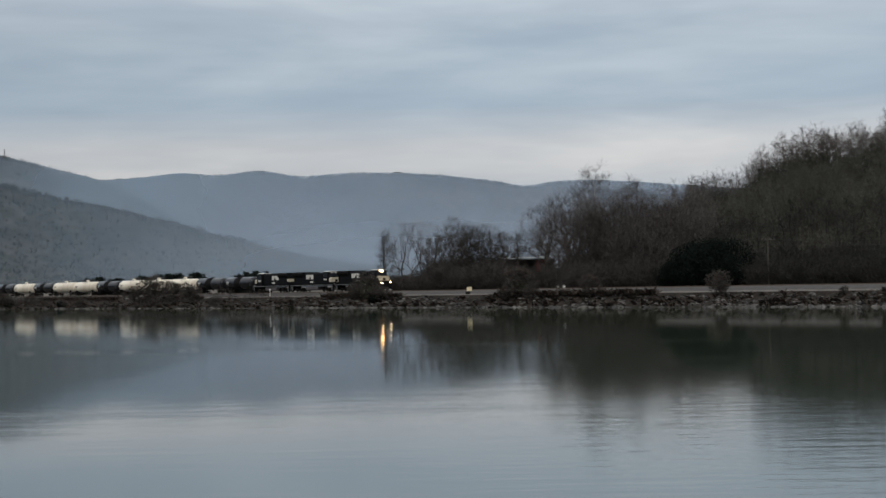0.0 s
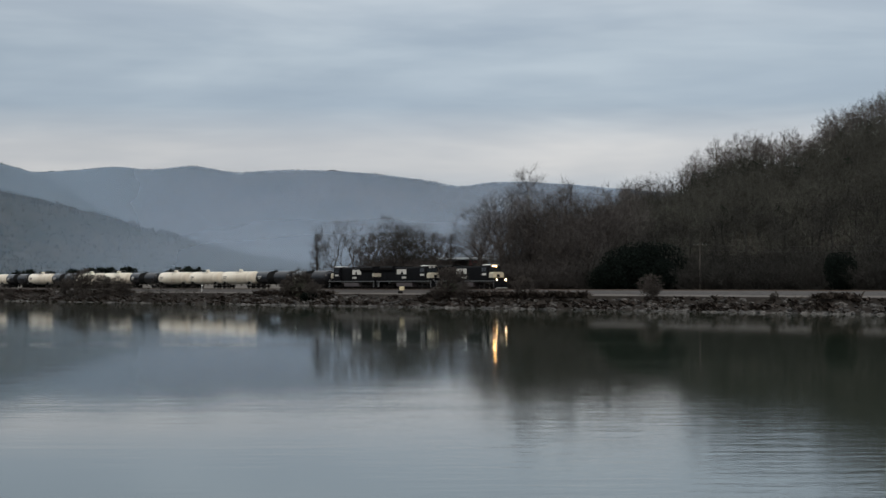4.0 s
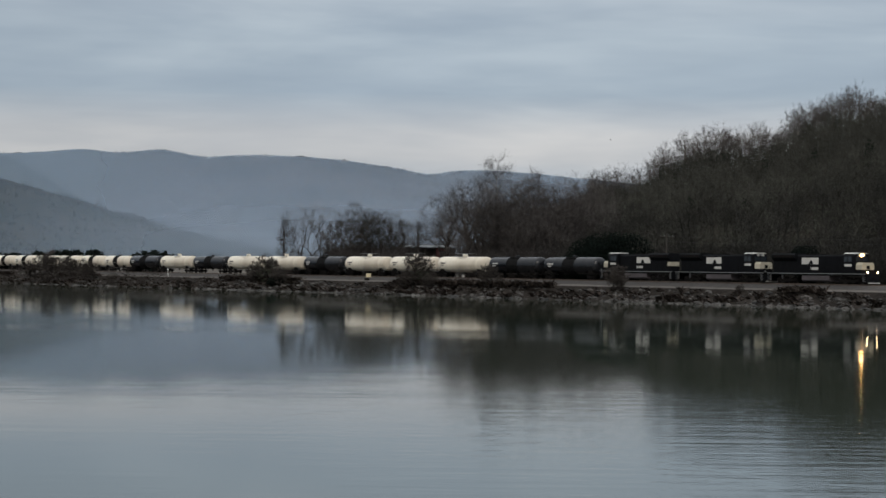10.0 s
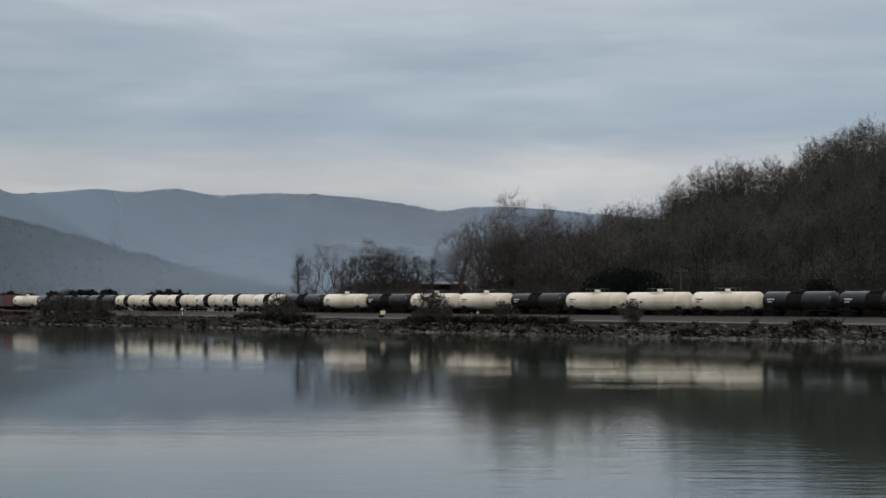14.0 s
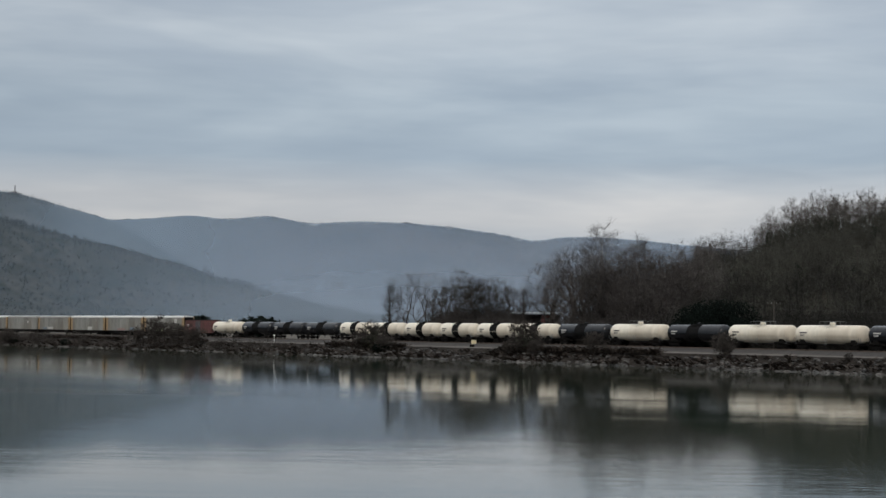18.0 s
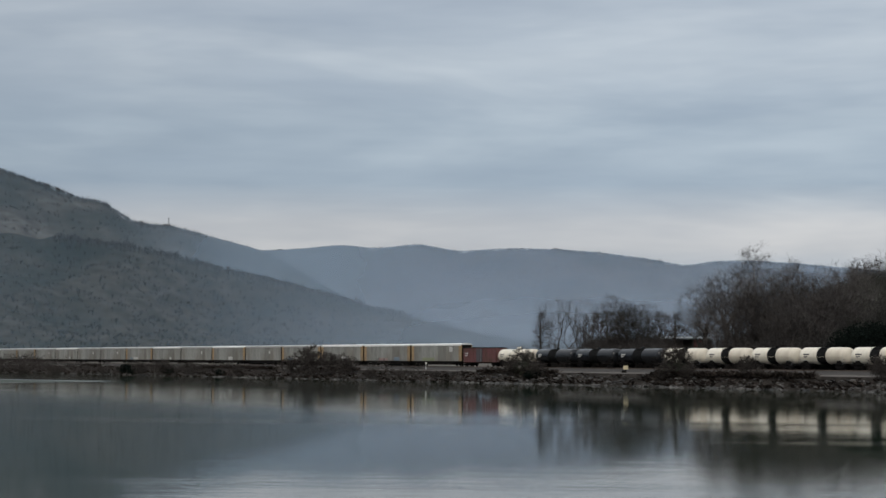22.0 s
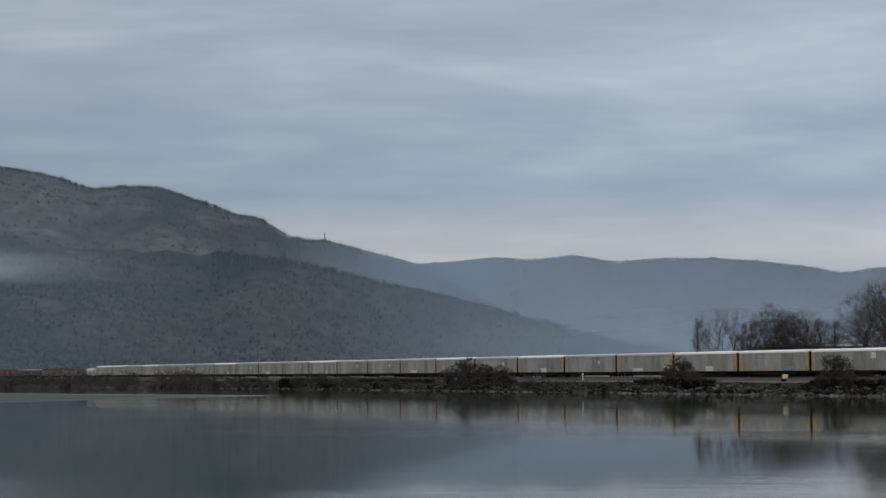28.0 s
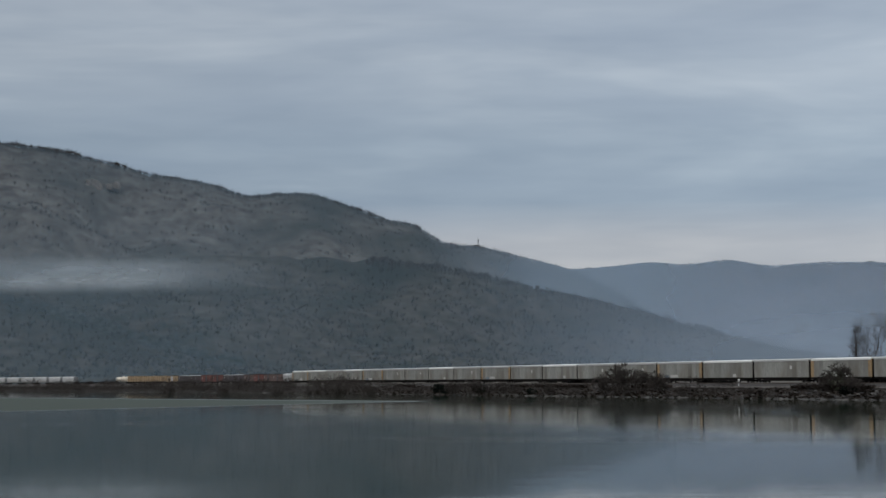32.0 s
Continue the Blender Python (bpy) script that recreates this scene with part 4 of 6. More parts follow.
def build_woods():
    rs = random.Random(5)
    small = [tubes(crown_tree(s, 14, 7.5, 0.34, 46, 0.17, 5, 0.085, 4, 0.2, leader=0.75), (3, 3, 3), 1.2) for s in (101, 102, 103, 104, 105, 106)]
    brush = [tubes(crown_tree(s, 5, 5.5, 0.06, 34, 0.06, 5, 0.14, 4, 0.3), (3, 3, 3), 1.5) for s in (201, 202, 203, 204)]
    spots = []
    while len(spots) < 1400:
        az = 3.8 + (rs.random() ** 1.1) * 16
        r0 = line_at(az) + 34
        r = r0 + (775 - r0) * rs.random() ** 0.75
        if hill_z(az, r) < 4.2 and rs.random() < 0.5:
            continue
        p = sight(az, 0, r)
        h = rs.uniform(0.62, 1.0)
        spots.append((rs.randrange(6), p.x, p.y, hill_z(az, r) - 0.2, rs.uniform(0, 6.28), h * 1.1, h))
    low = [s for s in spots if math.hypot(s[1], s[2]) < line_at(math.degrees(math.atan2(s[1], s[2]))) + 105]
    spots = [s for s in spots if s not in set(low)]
    scatter("foot_woods", small, low, "shaded_foot_twig", "bare winter woods, coloured dark for shade at the hill's foot", "woods")
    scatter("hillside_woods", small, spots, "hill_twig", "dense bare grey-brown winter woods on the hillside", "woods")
    # saplings between the trees of the hill
    spots = []
    for _ in range(900):
        az = 3.2 + rs.random() * 14
        r0 = line_at(az) + 30
        r = r0 + (760 - r0) * rs.random()
        p = sight(az, 0, r)
        h = rs.uniform(1.1, 2.0)
        spots.append((rs.randrange(4), p.x, p.y, hill_z(az, r) - 0.2, rs.uniform(0, 6.28), h * 1.2, h))
    scatter("hillside_saplings", brush, spots, "hill_twig", "dense brown saplings under the hillside trees", "woods")
    # undergrowth along the foot of the woods and behind the line
    spots = []
    for n in range(1700):
        az = rs.uniform(-2.6, 15.0) if n < 900 else rs.choice((rs.uniform(-2.3, 0.95), rs.uniform(-2.3, 0.95), rs.uniform(2.9, 5.4)))
        back = rs.uniform(10, 46)
        if back < 27 and (5.3 < az < 7.9 or 11.7 < az < 12.7) or 0.95 < az < 2.75 and back < 33:
            continue
        r = line_at(az) + back
        p = sight(az, 0, r)
        h = rs.uniform(0.7, 1.35) * (1.0 if az > -1.0 else 0.7) * (1.3 if back > 26 and az > -1.0 and not 0.95 < az < 2.75 else 1.0)
        spots.append((rs.randrange(4), p.x, p.y, hill_z(az, r) - 0.2, rs.uniform(0, 6.28), h * 1.25, h))
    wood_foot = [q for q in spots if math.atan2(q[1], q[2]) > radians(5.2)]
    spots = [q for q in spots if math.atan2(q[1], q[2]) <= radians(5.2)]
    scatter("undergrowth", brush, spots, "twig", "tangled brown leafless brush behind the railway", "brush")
    # same brush as above, with the wood edge's shade in its colour
    scatter("wood_edge_brush", brush, wood_foot, "shaded_foot_twig", "brush along the wood's foot, shade put into its colour", "brush")
    # low brush on the bank along the far reach
    spots = []
    for _ in range(620):
        u = 400 + 800 * rs.random() ** 0.9
        s = shore(u)
        o = rs.uniform(11.2, min(s - 0.5, 11.2 + 0.8 * (s - 11.2)))
        if float(waves(u, 0, 41, 60.0, 2)) < -0.25 and rs.random() < 0.7:
            continue
        p, _ = line(u, o)
        h = rs.uniform(0.22, 0.6) * (1.6 if rs.random() < 0.12 else 1.0) * (1.6 if u > 720 else 1.0)
        spots.append((rs.randrange(4), p.x, p.y, bank_z(u, o) - 0.1, rs.uniform(0, 6.28), h * 1.9, h))
    scatter("bank_brush", brush, spots, "shrub_twig", "low grey-brown leafless brush along the lake bank", "brush")
    # dark low evergreens far along the line
    dark = []
    for s in (301, 302, 303):
        sh = leafy(s, 5.5, 5.5, 260, 0.8, 0.0, 6)
        dark.append((sh.v, sh.f))
    spots = []
    for _ in range(44):
        az = rs.choice((-10.3, -9.8, -9.2, -8.7, -8.2, -7.7, -6.6, -6.1)) + rs.gauss(0, 0.2)
        r = line_at(az) + rs.uniform(40, 75)
        p = sight(az, 0, r)
        h = rs.uniform(0.8, 1.2)
        spots.append((rs.randrange(3), p.x, p.y, 2.9, rs.uniform(0, 6.28), h * 1.1, h))
    scatter("evergreen_hedge", dark, spots, "cedar", "low dark evergreen thicket beyond the train", "hedge")
    # the far line of trees on the valley floor
    spots = []
    for _ in range(200):
        az = rs.uniform(-6.3, 0.5)
        p = sight(az, 0, rs.uniform(1650, 1700))
        h = rs.uniform(1.9, 3.4)
        spots.append((rs.randrange(3), p.x, p.y, 3, rs.uniform(0, 6.28), h * 1.8, h))
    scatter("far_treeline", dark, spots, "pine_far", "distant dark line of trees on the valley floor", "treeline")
    # taller trees that stand free along the hill's crest
    kinds = [tree_meshes("crest_tree", crown_tree(s, 16, 7.5, 0.36, 100, 0.2, 7, 0.07, 4, 0.12, leader=0.7), "pale_bark", "crown_twig", thick=0.9) for s in (501, 502, 503, 504)]
    for i in range(120):
        az = 6.1 + 9.1 * (i + rs.uniform(-1.2, 1.6)) / 120
        r = 752 + rs.uniform(-16, 14)
        plant("crest_tree", kinds[i % 4], az, r, hill_z(az, r) - 0.2, rs.uniform(0, 6.28), rs.uniform(0.75, 1.35), "slender bare tree standing on the hill's crest", "tree", "trees on the crest")


build_woods()


def build_evergreens():
    a = leafy(7, 12, 9.0, 15000, 0.34, 0.0, 14)
    b = leafy(9, 5.2, 7, 6000, 0.3, 0.0, 8)
    stem = Shape().rod((0, 0, -0.3), (0.2, 0.1, 6), 0.3, 0.08, 7).mesh("cedar_trunk", "bark")
    for me, az, back, sc, lab in ((a, 6.62, 17, 1.05, "wide dark cedar beside the railway"), (a, 5.95, 15, 0.66, "lower dark cedar beside a larger one"), (b, 12.3, 12, 0.98, "small dark upright cedar"), (b, 7.35, 14, 0.9, "rounded dark cedar at the wood's edge")):
        r = line_at(az) + back
        if isinstance(me, Shape):
            mesh = me.mesh("cedar_crown", "cedar")
        plant("cedar_tree", (stem, mesh), az, r, hill_z(az, r) - 0.1, az, sc, lab, "tree", "cedars beside the railway")


build_evergreens()


def build_ivy_trees():
    """Trees wrapped in dark ivy among the bare woods of the hill."""
    stem = Shape().rod((0, 0, -0.3), (0.3, 0.1, 11), 0.22, 0.06, 6).mesh("ivy_trunk", "bark")
    for i, (az, r, h) in enumerate(((8.2, 740, 13), (9.9, 690, 10), (11.2, 600, 10), (7.3, 560, 9), (9.0, 480, 9), (10.6, 470, 8), (13.0, 660, 12), (12.4, 560, 9), (8.5, 620, 10), (6.6, 640, 9), (13.9, 520, 11), (5.6, 520, 10))):
        crown = leafy(700 + i, 2.6 + 0.4 * (i % 4), h, 520, 0.5, 1.0, 6).mesh("ivy_crown", "ivy")
        plant("ivy_tree", (stem, crown), az, r, hill_z(az, r) - 0.1, i * 1.3, 1.0, "bare tree wrapped in dark green ivy", "tree", "ivy trees on the hill")


build_ivy_trees()


def build_shrubs():
    """Leafless shrubs that stand on the bank before the train."""
    kinds = []
    for s in (401, 402, 403, 404):
        segs = crown_tree(s, 4.0, 3.9, 0.05, 140, 0.05, 8, 0.11, 6, 0.12)
        kinds.append(tree_meshes("shrub", segs, "shrub_twig", "shrub_twig", thick=1.25, cut=0))
    for i, (az, off, h) in enumerate([(-8.85, 18, 8.6), (-9.35, 20, 6.0), (-8.3, 17, 6.4), (-7.85, 17, 6.2), (-12.9, 26, 5.2), (-13.6, 30, 5.0), (-12.2, 24, 4.2), (-2.85, 12, 6.6), (-2.5, 14, 4.2), (-3.2, 13, 4.6), (1.36, 12, 6.6), (1.75, 13, 3.6), (1.0, 13, 3.2),
                                      (7.0, 11, 4.4), (3.38, 12, 4.6), (6.97, 12, 3.6), (-15.9, 40, 4.2), (-16.8, 46, 5.0), (-18.5, 60, 4.6), (-21.5, 80, 6.5), (-5.3, 17, 2.2), (-10.9, 22, 3.4), (-7.2, 19, 2.6), (10.4, 12, 1.8), (-14.6, 36, 3.6), (-17.6, 52, 4.0), (-20.0, 70, 5.5)]):
        u = (FAR_OFF - off) / math.tan(radians(az) - HEAD)
        p, _ = line(u, off)
        z = bank_z(u, off)
        ob = new("bank_shrub")
        ob.matrix_basis = Matrix.LocRotScale((p.x, p.y, z - 0.1), Euler((0, 0, i * 2.1)), (h / 4.0 * 1.15, h / 4.0 * 1.15, h / 4.0))
        for nm, me in zip(("stem", "crown"), kinds[i % 4]):
            part(nm, me, None, ob)
        if az in (-2.85, 1.36):
            part("leaves", leafy(60 + i, 2.6, 2.6, 170, 0.2, 0.2, 5), "holly", ob, "dull green leaves low on the shrub")
        tagged(ob, "tangled leafless shrub on the lake bank", "shrub", "shrubs on the bank")


build_shrubs()


def build_bank_growth():
    """Dead stalks, low brambles and tussocks that roughen the bank."""
    rs = random.Random(31)
    kinds = []
    for k in range(5):
        sh = Shape()
        for _ in range(16):
            w, ln = rs.uniform(0, 6.28), rs.uniform(0.5, 1.2)
            x, y = rs.uniform(-0.4, 0.4), rs.uniform(-0.4, 0.4)
            tip = (x + math.cos(w) * ln * 0.9, y + math.sin(w) * ln * 0.9, ln * rs.uniform(0.3, 1.0))
            d = (-math.sin(w) * 0.09, math.cos(w) * 0.09)
            sh.add([(x - d[0], y - d[1], -0.1), (x + d[0], y + d[1], -0.1), ((x + tip[0]) / 2 + d[0], (y + tip[1]) / 2 + d[1], tip[2] * 0.75), tip], [(0, 1, 2, 3)])
        kinds.append((sh.v, sh.f))
    spots = []
    for _ in range(5200):
        u = rs.uniform(120, 760)
        s = shore(u)
        k = rs.random() ** 0.8
        o = 11.0 + (s - 0.6 - 11.0) * k
        if float(waves(u, o, 17, 9.0, 3)) < -0.1:
            continue
        p, _ = line(u, o)
        h = rs.uniform(0.25, 0.7) * (1.3 if rs.random() < 0.15 else 1.0)
        spots.append((rs.randrange(5), p.x, p.y, bank_z(u, o), rs.uniform(0, 6.28), h * 1.7, h))
    # taller dead growth in drifts along the road's edge
    for _ in range(2600):
        u = rs.uniform(150, 700)
        if float(waves(u, 0, 23, 70.0, 2)) < (0.1 if u > 275 else 0.8):
            continue
        o = rs.uniform(9.9, 12.5)
        p, _ = line(u, o)
        h = rs.uniform(0.5, 1.15)
        spots.append((rs.randrange(5), p.x, p.y, 2.25 if o > 10.6 else 2.4, rs.uniform(0, 6.28), h * 1.2, h))
    scatter("bank_growth", kinds, spots, "tuft", "dead reddish-brown stalks and brambles on the bank", "brush")


build_bank_growth()


def build_bank_bushes():
    """Small dark evergreen bushes among the brush on the bank."""
    crown = leafy(15, 3.4, 2.8, 900, 0.3, 0.0, 6).mesh("bush_crown", "cedar")
    stem = Shape().rod((0, 0, -0.2), (0.1, 0, 1.6), 0.12, 0.04, 6).mesh("bush_stem", "bark")
    for i, (az, off, h) in enumerate(((-14.05, 26, 1.15), (-13.75, 27, 0.8), (-12.75, 24, 1.1), (-11.4, 23, 0.7), (-2.65, 15, 0.75))):
        u = (FAR_OFF - off) / math.tan(radians(az) - HEAD)
        p, _ = line(u, off)
        ob = new("evergreen_bush")
        ob.matrix_basis = Matrix.LocRotScale((p.x, p.y, bank_z(u, off) - 0.1), Euler((0, 0, i * 1.9)), (h * 1.2, h * 1.2, h))
        part("stem", stem, None, ob)
        part("crown", crown, None, ob)
        tagged(ob, "small dark evergreen bush among bank brush", "bush", "evergreen bushes on the bank")


build_bank_bushes()

# ---- the train: cars in their own space, x towards the front, z up from the rail ----
def make_truck(axles, spread, wheel_r=0.46):
    """Meshes of a bogie: side frames and one wheel pair."""
    fr = Shape()
    half = spread / 2
    for y in (-1.0, 1.0):
        top = [(-half - 0.45, 0.62), (-half - 0.3, 0.78), (-0.5, 0.62), (0.5, 0.62), (half + 0.3, 0.78), (half + 0.45, 0.62), (half + 0.2, 0.4), (0.6, 0.26), (-0.6, 0.26), (-half - 0.2, 0.4)]
        fr.prism(top, y - 0.09, y + 0.09)
    fr.box(-0.3, 0.3, -1.0, 1.0, 0.45, 0.75)
    wh = Shape()
    for y in (-0.76, 0.76):
        wh.lathe([(y - 0.07, wheel_r - 0.08), (y - 0.06, wheel_r), (y + 0.05, wheel_r), (y + 0.06, wheel_r - 0.08)], "y", n=14)
    wh.lathe([(-0.95, 0.08), (0.95, 0.08)], "y", n=6)
    return fr.mesh("side_frames", "under"), wh.mesh("wheelset", "under")


TRUCK2, TRUCK3 = make_truck(2, 1.8), make_truck(3, 3.6, 0.52)


def add_truck(car, x, meshes, axles, spread, wheel_r=0.46):
    t = part("truck", meshes[0], None, car, at=pose(x, 0, 0))
    for i in range(axles):
        part("wheelset", meshes[1], None, t, at=pose((i / (axles - 1) - 0.5) * spread, 0, wheel_r))
    return t


def add_couplers(car, half):
    for s in (1, -1):
        part("coupler", Shape().box(min(s * (half - 0.55), s * half), max(s * (half - 0.55), s * half), -0.14, 0.14, 0.72, 1.0, 0.04), "under", car)


def handrail(sh, pts, z0, z1, y):
    for x in pts:
        sh.rod((x, y, z0), (x, y, z1), 0.025, n=4)
    sh.rod((pts[0], y, z1), (pts[-1], y, z1), 0.025, n=4)
    return sh


def barrel_profile(x0, x1, r, full=True):
    cap = [(0.0, 0.02), (0.04, 0.45), (0.16, 0.72), (0.36, 0.9), (0.62, 0.985), (0.85, 1.0)]
    return [(x0 + a, r * k) for a, k in cap] + [(x1 - a, r * k) for a, k in reversed(cap)]


def make_tank(length, paint, kind, label, seed=0):
    """A tank car. kind: 'pressure' (one round housing with a platform), 'general' (manway and rails), 'banded' (spill round the middle)."""
    car = tagged(new("tank_car"), label, "tank car", "cars of the freight train")
    half = length / 2
    r = 1.53
    zc = 1.02 + r
    part("barrel", Shape().lathe(barrel_profile(-half + 0.75, half - 0.75, r), "x", (0, 0, zc), 28), paint, car, smooth=True)
    if kind == "banded":
        part("spill_band", Shape().lathe([(-1.25, r + 0.006), (-0.9, r + 0.012), (1.0, r + 0.012), (1.35, r + 0.006)], "x", (0, 0, zc), 28), "spill", car, "black spill stain round the middle", smooth=True)
    for x in (-half * 0.45, half * 0.45):
        part("seam_band", Shape().lathe([(x - 0.05, r + 0.008), (x + 0.05, r + 0.008)], "x", (0, 0, zc), 28), paint, car)
    for s in (1, -1):
        under = Shape()
        x = s * (half - 2.6)
        under.prism([(x - 1.9, 0.95), (x + 1.9, 0.95), (x + 1.9, 1.15), (x + 0.7, 1.2), (x + 0.5, 1.75), (x - 0.5, 1.75), (x - 0.7, 1.2), (x - 1.9, 1.15)], -1.25, 1.25)
        under.box(min(s * (half - 0.9), s * (half - 0.7)), max(s * (half - 0.9), s * (half - 0.7)), -1.4, 1.4, 0.85, 1.1)
        part("saddle", under, "under", car)
    # top fittings
    if kind == "pressure":
        part("valve_housing", Shape().lathe([(zc + r - 0.1, 0.5), (zc + r + 0.42, 0.5), (zc + r + 0.5, 0.42), (zc + r + 0.52, 0.1)], "z", n=14), paint, car, smooth=False)
        plat = Shape()
        for y in (-0.95, 0.62):
            plat.box(-1.9, 1.9, y, y + 0.33, zc + r - 0.02, zc + r + 0.04)
        for y in (-1.15, 1.15):
            handrail(plat, (-1.9, -0.6, 0.6, 1.9), zc + r - 0.25, zc + r + 0.62, y)
        for x in (-1.9, 1.9):
            plat.rod((x, -1.15, zc + r + 0.62), (x, 1.15, zc + r + 0.62), 0.03, n=4)
        part("platform", plat, "steel", car, "steel platform with rails round the housing")
    else:
        part("manway", Shape().lathe([(zc + r - 0.15, 0.36), (zc + r + 0.22, 0.36), (zc + r + 0.3, 0.3), (zc + r + 0.32, 0.05)], "z", n=12), "spill" if kind == "banded" else paint, car)
        plat = Shape()
        plat.box(-1.3, 1.3, -1.0, -0.6, zc + r - 0.16, zc + r - 0.11)
        plat.box(-1.3, 1.3, 0.6, 1.0, zc + r - 0.16, zc + r - 0.11)
        for y in (-1.05, 1.05):
            handrail(plat, (-1.3, 0, 1.3), zc + r - 0.45, zc + r + 0.42, y)
        part("platform", plat, "under", car)
        if paint == "black_tank":
            part("spill_band", Shape().lathe([(-1.9, r + 0.004), (-1.2, r + 0.012), (1.0, r + 0.012), (1.5, r + 0.004)], "x", (0, 0, zc), 28), "spill", car, "dull band of old spill below the manway", smooth=True)
    for y in (-1.0, 1.0):
        lad = Shape()
        for dx in (-0.22, 0.22):
            lad.rod((dx, y * 1.58, 0.8), (dx, y * 1.1, zc + r - 0.3), 0.025, n=4)
        for k in range(8):
            w = k / 7
            lad.rod((-0.22, y * (1.58 - 0.48 * w), 0.9 + (zc + r - 1.2) * w), (0.22, y * (1.58 - 0.48 * w), 0.9 + (zc + r - 1.2) * w), 0.02, n=4)
        part("ladder", lad, "steel" if kind == "pressure" else "under", car)
        rail = handrail(Shape(), tuple(np.linspace(-half + 1.2, half - 1.2, 7)), zc - 0.35, zc - 0.2, y * 1.6)
        part("side_rail", rail, paint, car)
    for s in (1, -1):
        for y in (-1.35, 1.35):
            part("end_rail", handrail(Shape(), (s * (half - 1.25), s * (half - 0.72)), 0.9, 1.9, y), "steel" if paint == "white_tank" else "under", car)
        add_truck(car, s * (half - 2.6), TRUCK2, 2, 1.8)
    # lettering and placards as plain bars
    bar = "box_dark" if paint == "white_tank" else "graffiti_white"
    for y in (-1, 1):
        sh = Shape()
        for k, (x, w) in enumerate(((-half + 3.2, 1.7), (-half + 3.0, 1.1))):
            z = zc + 0.25 - 0.42 * k
            yy = y * (math.sqrt(r * r - (z - zc) ** 2) + 0.012)
            sh.box(x - w / 2, x + w / 2, min(yy, yy - y * 0.02), max(yy, yy - y * 0.02), z - 0.12, z + 0.12)
        part("lettering", sh, bar, car)
    part("outlet_valve", Shape().lathe([(0.62, 0.12), (1.1, 0.16)], "z", n=8), "under", car)
    add_couplers(car, half)
    return car


def make_boxcar(length, paint, label, height=4.6, name="boxcar", roofm="under", door="box_dark", ribs=14):
    car = tagged(new(name), label, name.replace("_", " "), "cars of the freight train")
    half = length / 2 - 0.45
    body = Shape().box(-half, half, -1.5, 1.5, 1.05, height - 0.25, 0.04)
    part("body", body, paint, car)
    part("roof", Shape().section([(-1.56, height - 0.25), (1.56, height - 0.25), (1.5, height - 0.12), (0, height), (-1.5, height - 0.12)], -half - 0.05, half + 0.05), roofm, car)
    for y in (-1, 1):
        for i in range(ribs):
            x = -half + 0.3 + (2 * half - 0.6) * i / (ribs - 1)
            if abs(x) > 1.6:
                part("side_post", Shape().box(x - 0.06, x + 0.06, min(y * 1.5, y * 1.58), max(y * 1.5, y * 1.58), 1.1, height - 0.3), paint, car)
        d = part("door", Shape().box(-1.5, 1.5, min(y * 1.5, y * 1.6), max(y * 1.5, y * 1.6), 1.15, height - 0.4, 0.03), door, car)
        part("door_bar", Shape().box(0.9, 1.0, min(y * 1.6, y * 1.65), max(y * 1.6, y * 1.65), 1.2, height - 0.5), "steel", d)
        part("side_sill", Shape().box(-half, half, min(y * 1.4, y * 1.55), max(y * 1.4, y * 1.55), 0.85, 1.05), "under", car)
        part("lettering", Shape().box(-half + 1.0, -half + 2.6, min(y * 1.5, y * 1.512), max(y * 1.5, y * 1.512), 3.0, 3.3).box(-half + 1.0, -half + 2.2, min(y * 1.5, y * 1.512), max(y * 1.5, y * 1.512), 2.5, 2.75), "graffiti_white", car)
    part("centre_sill", Shape().box(-half - 0.3, half + 0.3, -0.35, 0.35, 0.75, 1.05), "under", car)
    for s in (1, -1):
        add_truck(car, s * (half - 1.8), TRUCK2, 2, 1.8)
    lad = Shape()
    for s in (1, -1):
        for y in (-1.58, 1.58):
            for k in range(7):
                lad.box(min(s * (half - 0.6), s * (half - 0.15)), max(s * (half - 0.6), s * (half - 0.15)), y - 0.02, y + 0.02, 1.2 + k * 0.42, 1.24 + k * 0.42)
    part("grab_irons", lad, "steel", car)
    add_couplers(car, length / 2)
    return car


def make_flat(length, label):
    car = tagged(new("flat_car"), label, "flat car", "cars of the freight train")
    half = length / 2 - 0.4
    part("deck", Shape().box(-half, half, -1.45, 1.45, 0.95, 1.25, 0.03), "under", car)
    part("centre_sill", Shape().prism([(-half, 0.95), (half, 0.95), (half - 4, 0.55), (-half + 4, 0.55)], -0.4, 0.4), "under", car)
    for s in (1, -1):
        add_truck(car, s * (half - 1.8), TRUCK2, 2, 1.8)
        part("stanchion", Shape().box(min(s * half, s * (half - 0.12)), max(s * half, s * (half - 0.12)), -1.4, 1.4, 1.25, 1.7), "under", car)
    add_couplers(car, length / 2)
    return car


def make_lumber(length, label):
    """A centre-beam car with wrapped bundles."""
    car = make_flat(length, label)
    car.name = "lumber_car"
    car["category"] = "lumber car"
    half = length / 2 - 0.7
    part("centre_beam", Shape().box(-half, half, -0.12, 0.12, 1.25, 4.5).box(-half, half, -0.6, 0.6, 4.4, 4.55), "box_dark", car)
    for s in (1, -1):
        part("bulkhead", Shape().box(min(s * half, s * (half + 0.2)), max(s * half, s * (half + 0.2)), -1.45, 1.45, 1.25, 4.55), "tan", car)
        for k in range(5):
            x0 = -half + 0.2 + k * (2 * half - 0.4) / 5
            x1 = x0 + (2 * half - 0.4) / 5 - 1.15
            for z in (1.3, 2.85):
                part("lumber_bundle", Shape().box(x0, x1, min(s * 0.15, s * 1.4), max(s * 0.15, s * 1.4), z, z + 1.45, 0.03), "tan", car)
    return car


